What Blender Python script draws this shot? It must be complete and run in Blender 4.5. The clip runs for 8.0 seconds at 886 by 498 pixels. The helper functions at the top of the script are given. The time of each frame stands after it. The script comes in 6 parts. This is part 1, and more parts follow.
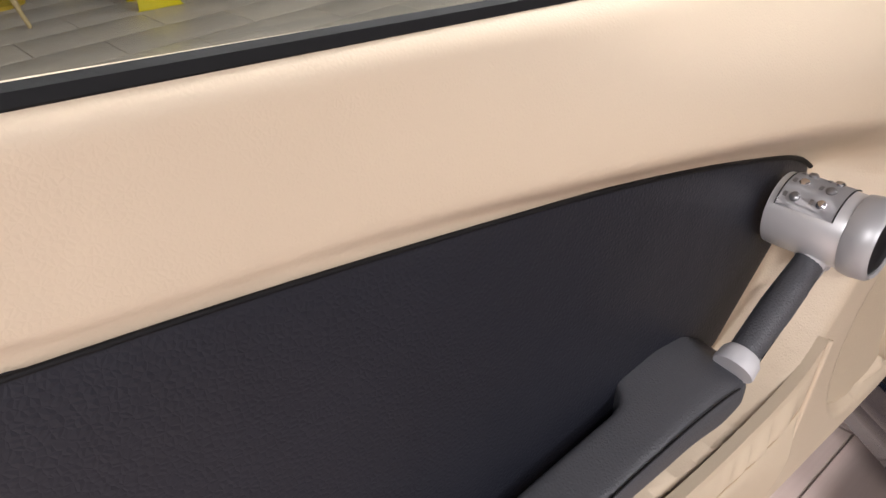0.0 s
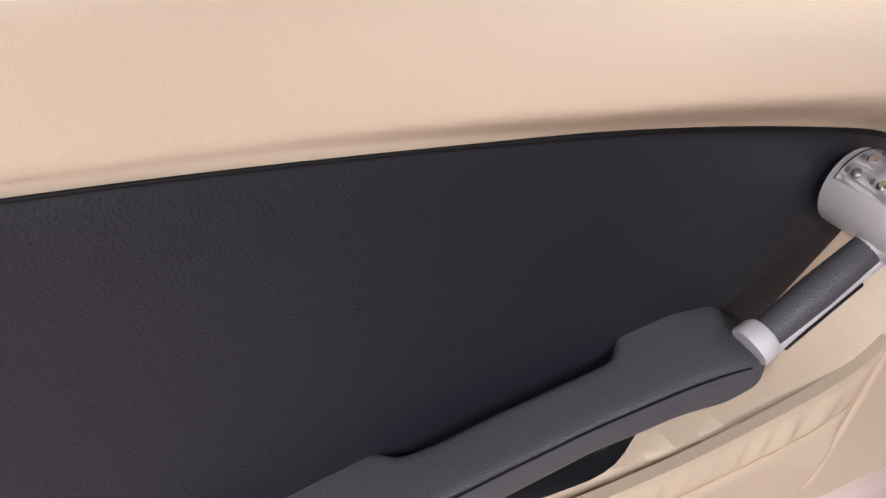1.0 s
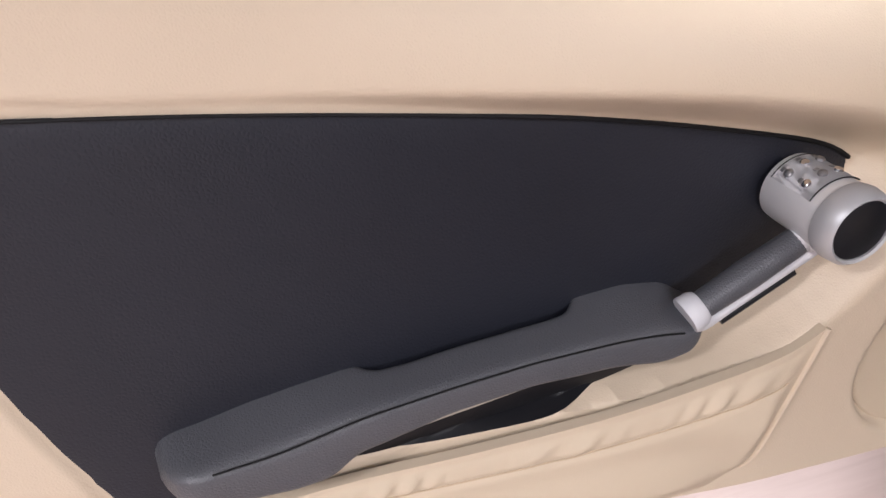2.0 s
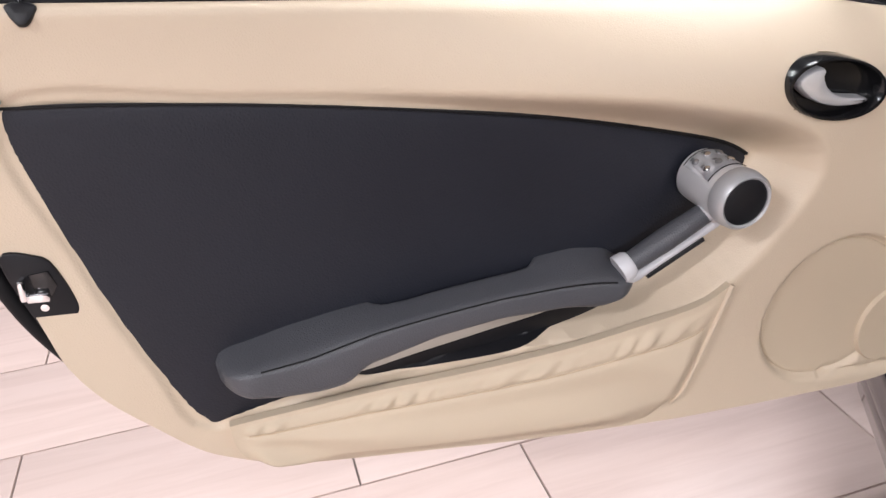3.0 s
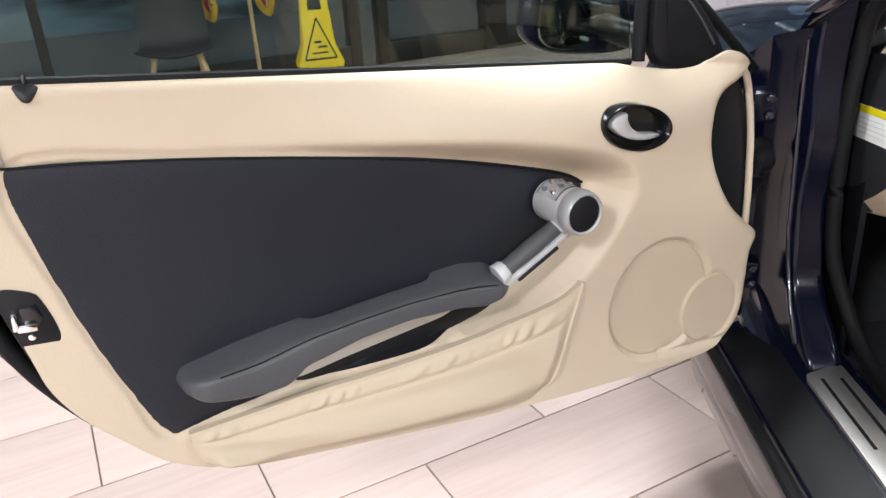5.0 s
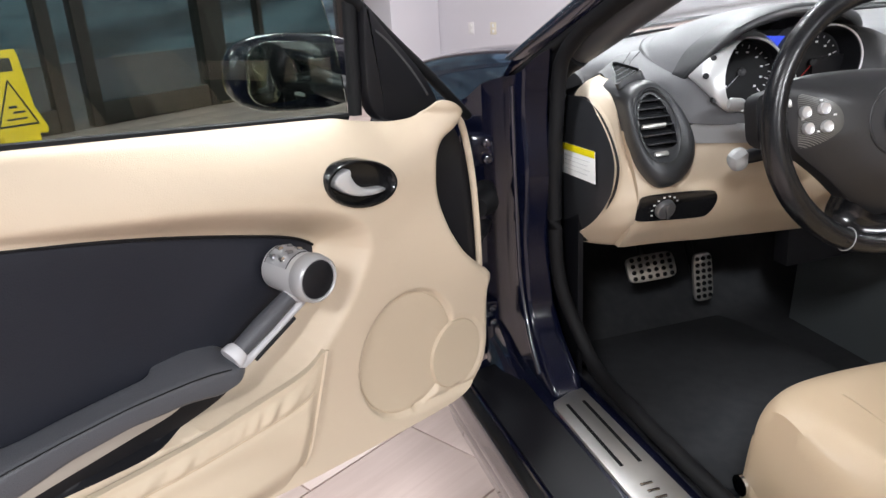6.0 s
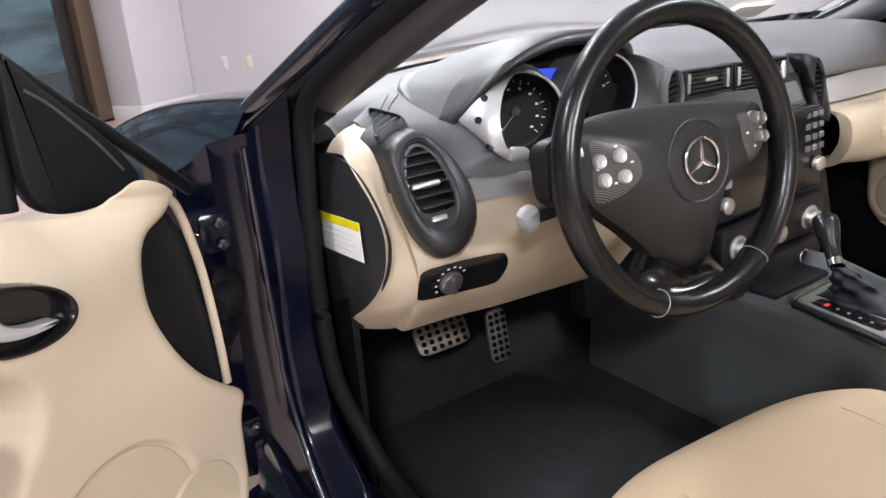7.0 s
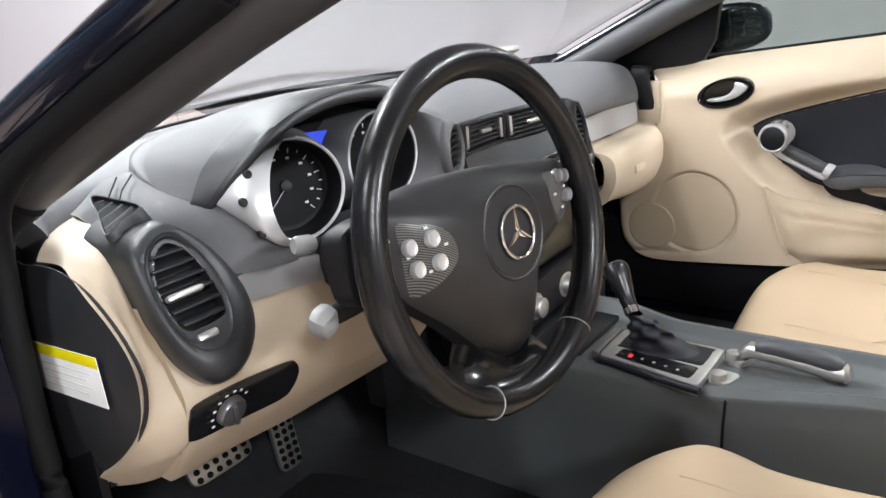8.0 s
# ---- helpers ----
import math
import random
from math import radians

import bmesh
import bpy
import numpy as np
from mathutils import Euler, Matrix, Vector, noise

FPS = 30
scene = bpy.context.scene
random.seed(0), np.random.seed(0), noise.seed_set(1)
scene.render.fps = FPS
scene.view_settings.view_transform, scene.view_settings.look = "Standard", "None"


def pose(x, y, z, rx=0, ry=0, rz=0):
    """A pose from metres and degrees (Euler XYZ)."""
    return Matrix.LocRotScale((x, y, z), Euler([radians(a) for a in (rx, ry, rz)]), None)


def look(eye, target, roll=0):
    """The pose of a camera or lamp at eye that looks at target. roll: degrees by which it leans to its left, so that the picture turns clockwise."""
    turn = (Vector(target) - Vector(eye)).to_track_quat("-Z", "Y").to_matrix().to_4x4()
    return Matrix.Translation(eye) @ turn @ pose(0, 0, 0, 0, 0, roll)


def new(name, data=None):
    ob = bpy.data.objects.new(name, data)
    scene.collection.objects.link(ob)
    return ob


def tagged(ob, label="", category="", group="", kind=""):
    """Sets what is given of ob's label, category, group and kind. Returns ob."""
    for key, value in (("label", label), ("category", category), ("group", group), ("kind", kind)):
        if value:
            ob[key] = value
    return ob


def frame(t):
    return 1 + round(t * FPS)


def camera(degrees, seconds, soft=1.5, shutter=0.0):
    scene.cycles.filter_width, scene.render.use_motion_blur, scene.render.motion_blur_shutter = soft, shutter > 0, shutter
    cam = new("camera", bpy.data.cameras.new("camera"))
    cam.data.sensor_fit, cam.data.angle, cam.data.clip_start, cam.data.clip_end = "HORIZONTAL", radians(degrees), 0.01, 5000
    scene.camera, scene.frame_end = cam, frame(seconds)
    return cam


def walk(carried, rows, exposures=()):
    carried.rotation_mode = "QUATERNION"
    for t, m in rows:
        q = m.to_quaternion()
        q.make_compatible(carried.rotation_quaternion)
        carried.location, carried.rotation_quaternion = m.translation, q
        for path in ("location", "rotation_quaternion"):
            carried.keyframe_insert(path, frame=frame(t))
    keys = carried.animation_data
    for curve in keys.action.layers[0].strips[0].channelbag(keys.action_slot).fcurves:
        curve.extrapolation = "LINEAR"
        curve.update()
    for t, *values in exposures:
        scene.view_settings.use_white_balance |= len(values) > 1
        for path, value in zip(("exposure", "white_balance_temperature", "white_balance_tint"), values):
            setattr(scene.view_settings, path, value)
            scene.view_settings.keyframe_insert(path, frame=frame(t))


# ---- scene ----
cam = camera(60.65, 8.0)
PATH = [
    (0, (0.1033, -0.2860, 0.9837), (0.8299, 0.5862, 0.2531), -3.63),
    (0.5, (0.1833, -0.3638, 0.9789), (0.6781, 0.6385, 0.2218), -4.91),
    (1, (0.1968, -0.3789, 0.9716), (0.6131, 0.6438, 0.1949), -5.51),
    (1.5, (0.2061, -0.4063, 0.9825), (0.5663, 0.6492, 0.2218), -5.40),
    (2, (0.2219, -0.5229, 0.9828), (0.5197, 0.5772, 0.2592), -4.48),
    (2.2, (0.2251, -0.5766, 0.9919), (0.5024, 0.5341, 0.2763), -4.18),
    (3.3, (0.1212, -0.7837, 1.0182), (0.4688, 0.3656, 0.4010), -2.99),
    (3.5, (0.0812, -0.8206, 1.0172), (0.4707, 0.3283, 0.4251), -2.82),
    (4, (0.0369, -0.8773, 1.0224), (0.4877, 0.2667, 0.4652), -2.81),
    (5.3, (0.0454, -0.9245, 1.0358), (0.7009, 0.1414, 0.5292), -3.72),
    (5.5, (0.0401, -0.9176, 1.0348), (0.7815, 0.0984, 0.5443), -3.49),
    (6, (0.1105, -0.8812, 1.0316), (1.0319, -0.0147, 0.5597), -3.43),
    (6.5, (0.2325, -0.8159, 1.0281), (1.2748, -0.0890, 0.5721), -4.01),
    (7, (0.3747, -0.7475, 1.0239), (1.5172, -0.1876, 0.5725), -4.31),
    (7.5, (0.4650, -0.7071, 1.0201), (1.6801, -0.3219, 0.5755), -4.40),
    (8, (0.5522, -0.6421, 1.0304), (1.8295, -0.5076, 0.6146), -4.60),
]
walk(cam, [(t, look(eye, target, roll)) for t, eye, target, roll in PATH],
     ((0.0, 0.07, 6750, 17), (1.0, 0.12, 6570, 20), (2.2, 0.12, 6500, 19), (3.5, 0.14, 6450, 15), (5.5, 0.33, 6350, 10), (6.5, 0.33, 6450, 13), (7.0, 0.33, 6450, 13), (8.0, 0.33, 6400, 11)))

# ---- frames of reference ----
CAR = pose(1.922, -0.502, 0, 0, 0, -30.5)          # x right of the car, y ahead, z up
DOOR = CAR.inverted() @ pose(0.002, -0.043, 0.921, 0, 6.25, 0)   # driver door, standing open: x to the hinge, -y into the cabin
_s = radians(6.25)
PDOOR = pose(0.769, -1.0902, 0.9473, 0, 0, -0.83) @ Matrix(((0, 1, 0, 0), (math.cos(_s), 0, math.sin(_s), 0), (-math.sin(_s), 0, math.cos(_s), 0), (0, 0, 0, 1)))

# ---- light ----
world = bpy.data.worlds.new("world")
scene.world = world
world.use_nodes = True
wn = world.node_tree
sky = wn.nodes.new("ShaderNodeTexSky")
sky.sky_type, sky.sun_disc = "NISHITA", False
sky.sun_elevation, sky.sun_rotation = radians(35), radians(200)
wn.links.new(sky.outputs[0], wn.nodes["Background"].inputs[0])
wn.nodes["Background"].inputs[1].default_value = 0.08


def area(name, x, y, z, sx, sy, power, color=(0.955, 0.985, 1.0)):
    data = bpy.data.lights.new(name, "AREA")
    data.shape, data.size, data.size_y, data.energy, data.color = "RECTANGLE", sx, sy, power, color
    ob = new(name, data)
    ob.matrix_world = pose(x, y, z)
    return ob


for lx, ly, p in ((-1.4, -5.6, 400), (-2.7, -2.1, 145), (-0.6, 1.2, 72), (2.2, -3.2, 85), (2.2, 1.2, 65), (4.6, -3.2, 30), (4.6, 1.6, 80)):
    area("ceiling_lamp", lx, ly, 3.18, 1.2, 0.3, p)

# ---- materials ----


def mat(name, color, rough=0.5, metal=0.0, bump=0.0, scale=300.0, vary=0.06, vscale=6.0, coat=0.0, spec=0.5, kind="noise", sheen=0.0):
    m = bpy.data.materials.new(name)
    m.use_nodes = True
    nt = m.node_tree
    b = nt.nodes["Principled BSDF"]
    b.inputs["Roughness"].default_value, b.inputs["Metallic"].default_value = rough, metal
    b.inputs["Coat Weight"].default_value, b.inputs["Coat Roughness"].default_value = coat, 0.03
    b.inputs["Specular IOR Level"].default_value = spec
    b.inputs["Sheen Weight"].default_value = sheen
    tc = nt.nodes.new("ShaderNodeTexCoord")
    big = nt.nodes.new("ShaderNodeTexNoise")
    big.inputs["Scale"].default_value, big.inputs["Detail"].default_value = vscale, 5
    nt.links.new(tc.outputs["Object"], big.inputs["Vector"])
    ramp = nt.nodes.new("ShaderNodeMix")
    ramp.data_type = "RGBA"
    ramp.inputs["A"].default_value = (*[c * (1 - vary) for c in color], 1)
    ramp.inputs["B"].default_value = (*[min(1, c * (1 + vary)) for c in color], 1)
    nt.links.new(big.outputs["Fac"], ramp.inputs["Factor"])
    nt.links.new(ramp.outputs["Result"], b.inputs["Base Color"])
    rr = nt.nodes.new("ShaderNodeMapRange")
    rr.inputs["To Min"].default_value, rr.inputs["To Max"].default_value = max(0.0, rough * 0.88), min(1.0, rough * 1.12)
    nt.links.new(big.outputs["Fac"], rr.inputs["Value"])
    nt.links.new(rr.outputs["Result"], b.inputs["Roughness"])
    if bump:
        if kind == "leather":
            fine = nt.nodes.new("ShaderNodeTexVoronoi")
            fine.feature = "DISTANCE_TO_EDGE"
            out = fine.outputs["Distance"]
        else:
            fine = nt.nodes.new("ShaderNodeTexNoise")
            fine.inputs["Detail"].default_value = 4
            out = fine.outputs["Fac"]
        fine.inputs["Scale"].default_value = scale
        nt.links.new(tc.outputs["Object"], fine.inputs["Vector"])
        bn = nt.nodes.new("ShaderNodeBump")
        bn.inputs["Strength"].default_value, bn.inputs["Distance"].default_value = bump, 0.0006
        if kind == "leather":
            wave = nt.nodes.new("ShaderNodeTexNoise")
            wave.inputs["Scale"].default_value, wave.inputs["Detail"].default_value = 22.0, 3
            nt.links.new(tc.outputs["Object"], wave.inputs["Vector"])
            soft = nt.nodes.new("ShaderNodeBump")
            soft.inputs["Strength"].default_value, soft.inputs["Distance"].default_value = 0.25, 0.004
            nt.links.new(wave.outputs["Fac"], soft.inputs["Height"])
            nt.links.new(soft.outputs["Normal"], bn.inputs["Normal"])
        nt.links.new(out, bn.inputs["Height"])
        nt.links.new(bn.outputs["Normal"], b.inputs["Normal"])
    return m


BEIGE = mat("beige_vinyl", (0.565, 0.462, 0.345), 0.5, bump=0.45, scale=360, vary=0.06, vscale=4, kind="leather")
SEAT = mat("beige_leather", (0.50, 0.38, 0.255), 0.42, bump=0.3, scale=330, vary=0.06, vscale=7, kind="leather")
SEAM = mat("tan_seam_thread", (0.44, 0.34, 0.23), 0.6, vary=0.05)
FABRIC = mat("beige_fabric", (0.53, 0.435, 0.32), 0.75, bump=0.4, scale=900, vary=0.06)
CHAR = mat("charcoal_vinyl", (0.0112, 0.0125, 0.019), 0.5, spec=0.35, bump=0.8, scale=280, vary=0.18, vscale=9, kind="leather")
ARM = mat("grey_black_leather", (0.068, 0.070, 0.079), 0.42, bump=0.9, scale=340, vary=0.12, kind="leather")
DASH = mat("anthracite_soft_plastic", (0.115, 0.115, 0.122), 0.6, spec=0.35, bump=0.3, scale=500, vary=0.08, vscale=10)
HOUSING = mat("dark_anthracite_plastic", (0.021, 0.022, 0.025), 0.42, bump=0.3, scale=600, vary=0.1, vscale=12)
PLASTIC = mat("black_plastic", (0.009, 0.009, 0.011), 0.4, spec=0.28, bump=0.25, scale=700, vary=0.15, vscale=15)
GLOSSBLACK = mat("gloss_black_plastic", (0.008, 0.008, 0.009), 0.18, vary=0.2)
RUBBER = mat("black_rubber", (0.006, 0.006, 0.007), 0.62, spec=0.2, bump=0.2, scale=200, vary=0.2, vscale=20)
CONSOLE = mat("dark_slate_plastic", (0.080, 0.088, 0.092), 0.42, bump=0.35, scale=600, vary=0.1, vscale=8)
SILVER = mat("satin_silver", (0.70, 0.70, 0.71), 0.36, metal=0.55, bump=0.08, scale=900, vary=0.05)
PALE = mat("pale_grey_lacquer", (0.42, 0.42, 0.43), 0.4, metal=0.35, vary=0.05)
ALU = mat("brushed_aluminium", (0.6, 0.59, 0.57), 0.38, metal=0.9, bump=0.2, scale=800, vary=0.12, vscale=30)
CHROME = mat("chrome", (0.85, 0.85, 0.86), 0.1, metal=1.0, vary=0.02)
PAINT = mat("dark_navy_paint", (0.003, 0.004, 0.014), 0.25, vary=0.1, coat=1.0)
JAMB = mat("navy_jamb_paint", (0.003, 0.004, 0.013), 0.18, spec=0.28, vary=0.1, coat=0.12)
PILLAR = mat("charcoal_grained_trim", (0.06, 0.06, 0.065), 0.5, bump=0.3, scale=700, vary=0.1, vscale=6)
CARPET = mat("black_carpet", (0.032, 0.033, 0.036), 0.95, spec=0.15, bump=1.0, scale=500, vary=0.35, vscale=40)
WHEEL = mat("worn_black_leather", (0.008, 0.008, 0.0095), 0.26, bump=0.12, scale=500, vary=0.2, vscale=14, kind="leather")
PAD = mat("wheel_pad_vinyl", (0.020, 0.020, 0.022), 0.42, bump=0.2, scale=600, vary=0.1)
WHITE = mat("white_paper", (0.85, 0.85, 0.83), 0.6, vary=0.02)
YELLOW = mat("yellow_plastic", (0.85, 0.62, 0.0), 0.4, vary=0.05)
STICKY = mat("yellow_print", (0.85, 0.72, 0.0), 0.5, vary=0.03)
GREY = mat("light_grey_plastic", (0.30, 0.30, 0.30), 0.42, vary=0.05)
GUN = mat("gunmetal", (0.30, 0.30, 0.31), 0.3, metal=0.8, vary=0.06)
LINER = mat("warm_grey_liner", (0.40, 0.36, 0.31), 0.5, vary=0.06)
PANEL = mat("pale_silver_plastic", (0.52, 0.52, 0.54), 0.45, vary=0.05)
INK = mat("grey_ink", (0.6, 0.6, 0.6), 0.7, vary=0.05)
MARK = mat("white_marking", (0.75, 0.75, 0.75), 0.5, vary=0.03)
BLACKINK = mat("black_print", (0.02, 0.02, 0.02), 0.6)
# for the unseen south and west walls: darkened to cut bounce and reflections
DIMWALL = mat("dimmed_unseen_wall", (0.13, 0.13, 0.135), 0.75, bump=0.2, scale=60, vary=0.03, vscale=2)
WALL = mat("white_wall_paint", (0.68, 0.66, 0.70), 0.75, bump=0.2, scale=60, vary=0.02, vscale=2)
TRIM = mat("white_trim_paint", (0.82, 0.8, 0.8), 0.5, vary=0.02)
BRONZE = mat("bronze_anodised_frame", (0.16, 0.115, 0.08), 0.4, metal=0.4, vary=0.08)
DARKFRAME = mat("dark_bronze_frame", (0.035, 0.03, 0.027), 0.45, metal=0.3, vary=0.08)
WOOD = mat("light_oak", (0.62, 0.42, 0.22), 0.5, bump=0.2, scale=80, vary=0.12, vscale=12)
SHELL = mat("dark_grey_shell", (0.03, 0.03, 0.033), 0.55, vary=0.08)
RED = mat("red_satin", (0.5, 0.02, 0.03), 0.6, vary=0.1)
CREAM = mat("white_satin", (0.75, 0.73, 0.68), 0.6, vary=0.05)
GOLD = mat("gold_fringe", (0.75, 0.48, 0.05), 0.6, bump=0.6, scale=400, vary=0.15, vscale=60)
IVORY = mat("ivory_plastic", (0.8, 0.75, 0.62), 0.4, vary=0.03)
GROUT = mat("grey_grout", (0.24, 0.2, 0.18), 0.9, bump=0.4, scale=250, vary=0.15, vscale=20)
# the ceiling is out of view; kept dark so less light bounces down
CEIL = mat("dimmed_unseen_ceiling", (0.22, 0.22, 0.23), 0.8, vary=0.02)
MIRROR = mat("mirror_glass", (0.40, 0.44, 0.42), 0.02, metal=1.0, vary=0.0)
REDM = mat("red_marking", (0.6, 0.02, 0.02), 0.4)


def glass(name, tint, rough=0.0):
    m = bpy.data.materials.new(name)
    m.use_nodes = True
    b = m.node_tree.nodes["Principled BSDF"]
    b.inputs["Base Color"].default_value = (*tint, 1)
    b.inputs["Transmission Weight"].default_value, b.inputs["Roughness"].default_value, b.inputs["IOR"].default_value = 1.0, rough, 1.45
    return m


TINT = glass("green_tinted_glass", (0.42, 0.50, 0.45))
CLEAR = glass("clear_glass", (0.93, 0.96, 0.94))


def glow(name, color, strength):
    m = bpy.data.materials.new(name)
    m.use_nodes = True
    b = m.node_tree.nodes["Principled BSDF"]
    b.inputs["Base Color"].default_value = (0.01, 0.01, 0.02, 1)
    b.inputs["Emission Color"].default_value, b.inputs["Emission Strength"].default_value = (*color, 1), strength
    return m


BLUE = glow("blue_display", (0.05, 0.1, 0.9), 0.7)
REDLED = glow("red_indicator", (1, 0.05, 0.05), 0.8)


def carbon():
    m = mat("carbon_weave", (0.06, 0.06, 0.065), 0.34)
    nt = m.node_tree
    tc = nt.nodes.new("ShaderNodeTexCoord")
    w = nt.nodes.new("ShaderNodeTexWave")
    w.inputs["Scale"].default_value, w.inputs["Distortion"].default_value = 210, 0.0
    w.bands_direction = "DIAGONAL"
    nt.links.new(tc.outputs["Object"], w.inputs["Vector"])
    cr = nt.nodes.new("ShaderNodeMix")
    cr.data_type = "RGBA"
    cr.inputs["A"].default_value, cr.inputs["B"].default_value = (0.008, 0.008, 0.009, 1), (0.17, 0.165, 0.155, 1)
    nt.links.new(w.outputs["Fac"], cr.inputs["Factor"])
    nt.links.new(cr.outputs["Result"], nt.nodes["Principled BSDF"].inputs["Base Color"])
    return m


CARBON = carbon()


def tile_material():
    m = mat("blush_wood_look_porcelain", (0.62, 0.5, 0.43), 0.4, vary=0.0)
    nt = m.node_tree
    b = nt.nodes["Principled BSDF"]
    tc, info = nt.nodes.new("ShaderNodeTexCoord"), nt.nodes.new("ShaderNodeObjectInfo")
    add = nt.nodes.new("ShaderNodeVectorMath")
    add.operation = "ADD"
    mul = nt.nodes.new("ShaderNodeVectorMath")
    mul.operation = "MULTIPLY"
    mul.inputs[1].default_value = (1.3, 16, 1)
    off = nt.nodes.new("ShaderNodeVectorMath")
    off.operation = "SCALE"
    off.inputs[0].default_value = (7, 13, 3)
    nt.links.new(info.outputs["Random"], off.inputs["Scale"])
    nt.links.new(tc.outputs["Object"], add.inputs[0])
    nt.links.new(off.outputs[0], add.inputs[1])
    nt.links.new(add.outputs[0], mul.inputs[0])
    streak = nt.nodes.new("ShaderNodeTexNoise")
    streak.inputs["Scale"].default_value, streak.inputs["Detail"].default_value, streak.inputs["Roughness"].default_value = 2.2, 8, 0.62
    streak.inputs["Distortion"].default_value = 0.6
    nt.links.new(mul.outputs[0], streak.inputs["Vector"])
    cr = nt.nodes.new("ShaderNodeValToRGB")
    cr.color_ramp.elements[0].position, cr.color_ramp.elements[0].color = 0.3, (0.545, 0.418, 0.370, 1)
    cr.color_ramp.elements[1].position, cr.color_ramp.elements[1].color = 0.62, (0.61, 0.48, 0.432, 1)
    nt.links.new(streak.outputs["Fac"], cr.inputs["Fac"])
    hs = nt.nodes.new("ShaderNodeHueSaturation")
    vr = nt.nodes.new("ShaderNodeMapRange")
    vr.inputs["To Min"].default_value, vr.inputs["To Max"].default_value = 0.92, 1.06
    nt.links.new(info.outputs["Random"], vr.inputs["Value"])
    nt.links.new(vr.outputs["Result"], hs.inputs["Value"])
    nt.links.new(cr.outputs["Color"], hs.inputs["Color"])
    nt.links.new(hs.outputs["Color"], b.inputs["Base Color"])
    return m


TILE = tile_material()


def backdrop_material():
    m = bpy.data.materials.new("teal_daylight_glow")
    m.use_nodes = True
    nt = m.node_tree
    tc = nt.nodes.new("ShaderNodeTexCoord")
    sc = nt.nodes.new("ShaderNodeVectorMath")
    sc.operation = "MULTIPLY"
    sc.inputs[1].default_value = (0.5, 1, 2.6)
    nt.links.new(tc.outputs["Object"], sc.inputs[0])
    n = nt.nodes.new("ShaderNodeTexNoise")
    n.inputs["Scale"].default_value, n.inputs["Detail"].default_value = 0.9, 3
    nt.links.new(sc.outputs[0], n.inputs["Vector"])
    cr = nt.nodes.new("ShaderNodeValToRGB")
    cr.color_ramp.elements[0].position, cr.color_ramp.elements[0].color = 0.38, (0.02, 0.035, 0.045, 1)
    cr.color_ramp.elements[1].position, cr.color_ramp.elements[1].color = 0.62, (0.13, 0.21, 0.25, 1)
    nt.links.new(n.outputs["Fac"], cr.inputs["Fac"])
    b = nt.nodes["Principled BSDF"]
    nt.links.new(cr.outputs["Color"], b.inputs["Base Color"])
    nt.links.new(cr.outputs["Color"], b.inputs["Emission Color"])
    # weak emission stands in for daylight on the distance; the board is no lamp
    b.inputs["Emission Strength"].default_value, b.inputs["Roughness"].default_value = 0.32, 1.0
    return m


DISTANCE = backdrop_material()

# ---- shape helpers: a shape is (verts, faces) ----


def ease(a, b, x):
    t = min(1.0, max(0.0, (x - a) / (b - a)))
    return t * t * (3 - 2 * t)


def spline(pts, n, closed=False):
    """A smooth curve through the points, as n + 1 (closed: n) points evenly spaced."""
    p = [Vector(q) for q in pts]
    fine = []
    m = len(p)
    for i in range(m if closed else m - 1):
        a, b, c, d = (p[(i - 1) % m], p[i], p[(i + 1) % m], p[(i + 2) % m]) if closed else (p[max(i - 1, 0)], p[i], p[i + 1], p[min(i + 2, m - 1)])
        for k in range(12):
            t = k / 12
            fine.append(0.5 * (2 * b + (c - a) * t + (2 * a - 5 * b + 4 * c - d) * t * t + (3 * b - a - 3 * c + d) * t ** 3))
    fine.append(p[0] if closed else p[-1])
    run = [0.0]
    for a, b in zip(fine, fine[1:]):
        run.append(run[-1] + (b - a).length)
    out, j = [], 0
    for i in range(n if closed else n + 1):
        s = run[-1] * i / n
        while j < len(run) - 2 and run[j + 1] < s:
            j += 1
        w = (s - run[j]) / max(1e-9, run[j + 1] - run[j])
        out.append(fine[j].lerp(fine[j + 1], min(1, w)))
    return out


def curve(pts, n=200):
    """The same as a function of 0 to 1."""
    p = spline(pts, n)

    def at(s):
        x = min(1, max(0, s)) * n
        i = min(n - 1, int(x))
        return p[i].lerp(p[i + 1], x - i)
    return at


def along(pts, x):
    """Height over x by straight steps between (x, y) points."""
    for (a, b), (c, d) in zip(pts, pts[1:]):
        if x <= c:
            return b + (d - b) * min(1, max(0, (x - a) / max(1e-9, c - a)))
    return pts[-1][1]


def grid(fn, nu, nv, cu=False, cv=False):
    mu, mv = (nu if cu else nu + 1), (nv if cv else nv + 1)
    v = [tuple(fn(i / nu, j / nv)) for i in range(mu) for j in range(mv)]
    f = [(i * mv + j, (i + 1) % mu * mv + j, (i + 1) % mu * mv + (j + 1) % mv, i * mv + (j + 1) % mv) for i in range(nu) for j in range(nv)]
    return v, f


def sheet(fn, nu, nv, thick):
    """A surface with a back, moved by the vector thick, and closed edges."""
    v, f = grid(fn, nu, nv)
    n, t = len(v), Vector(thick)
    v = v + [tuple(Vector(q) + t) for q in v]
    g = f + [tuple(n + i for i in reversed(q)) for q in f]
    w = nv + 1
    rim = [i * w for i in range(nu + 1)] + [nu * w + j for j in range(1, w)] + [i * w + nv for i in range(nu - 1, -1, -1)] + [j for j in range(nv - 1, 0, -1)]
    for a, b in zip(rim, rim[1:] + rim[:1]):
        g.append((b, a, n + a, n + b))
    return v, g


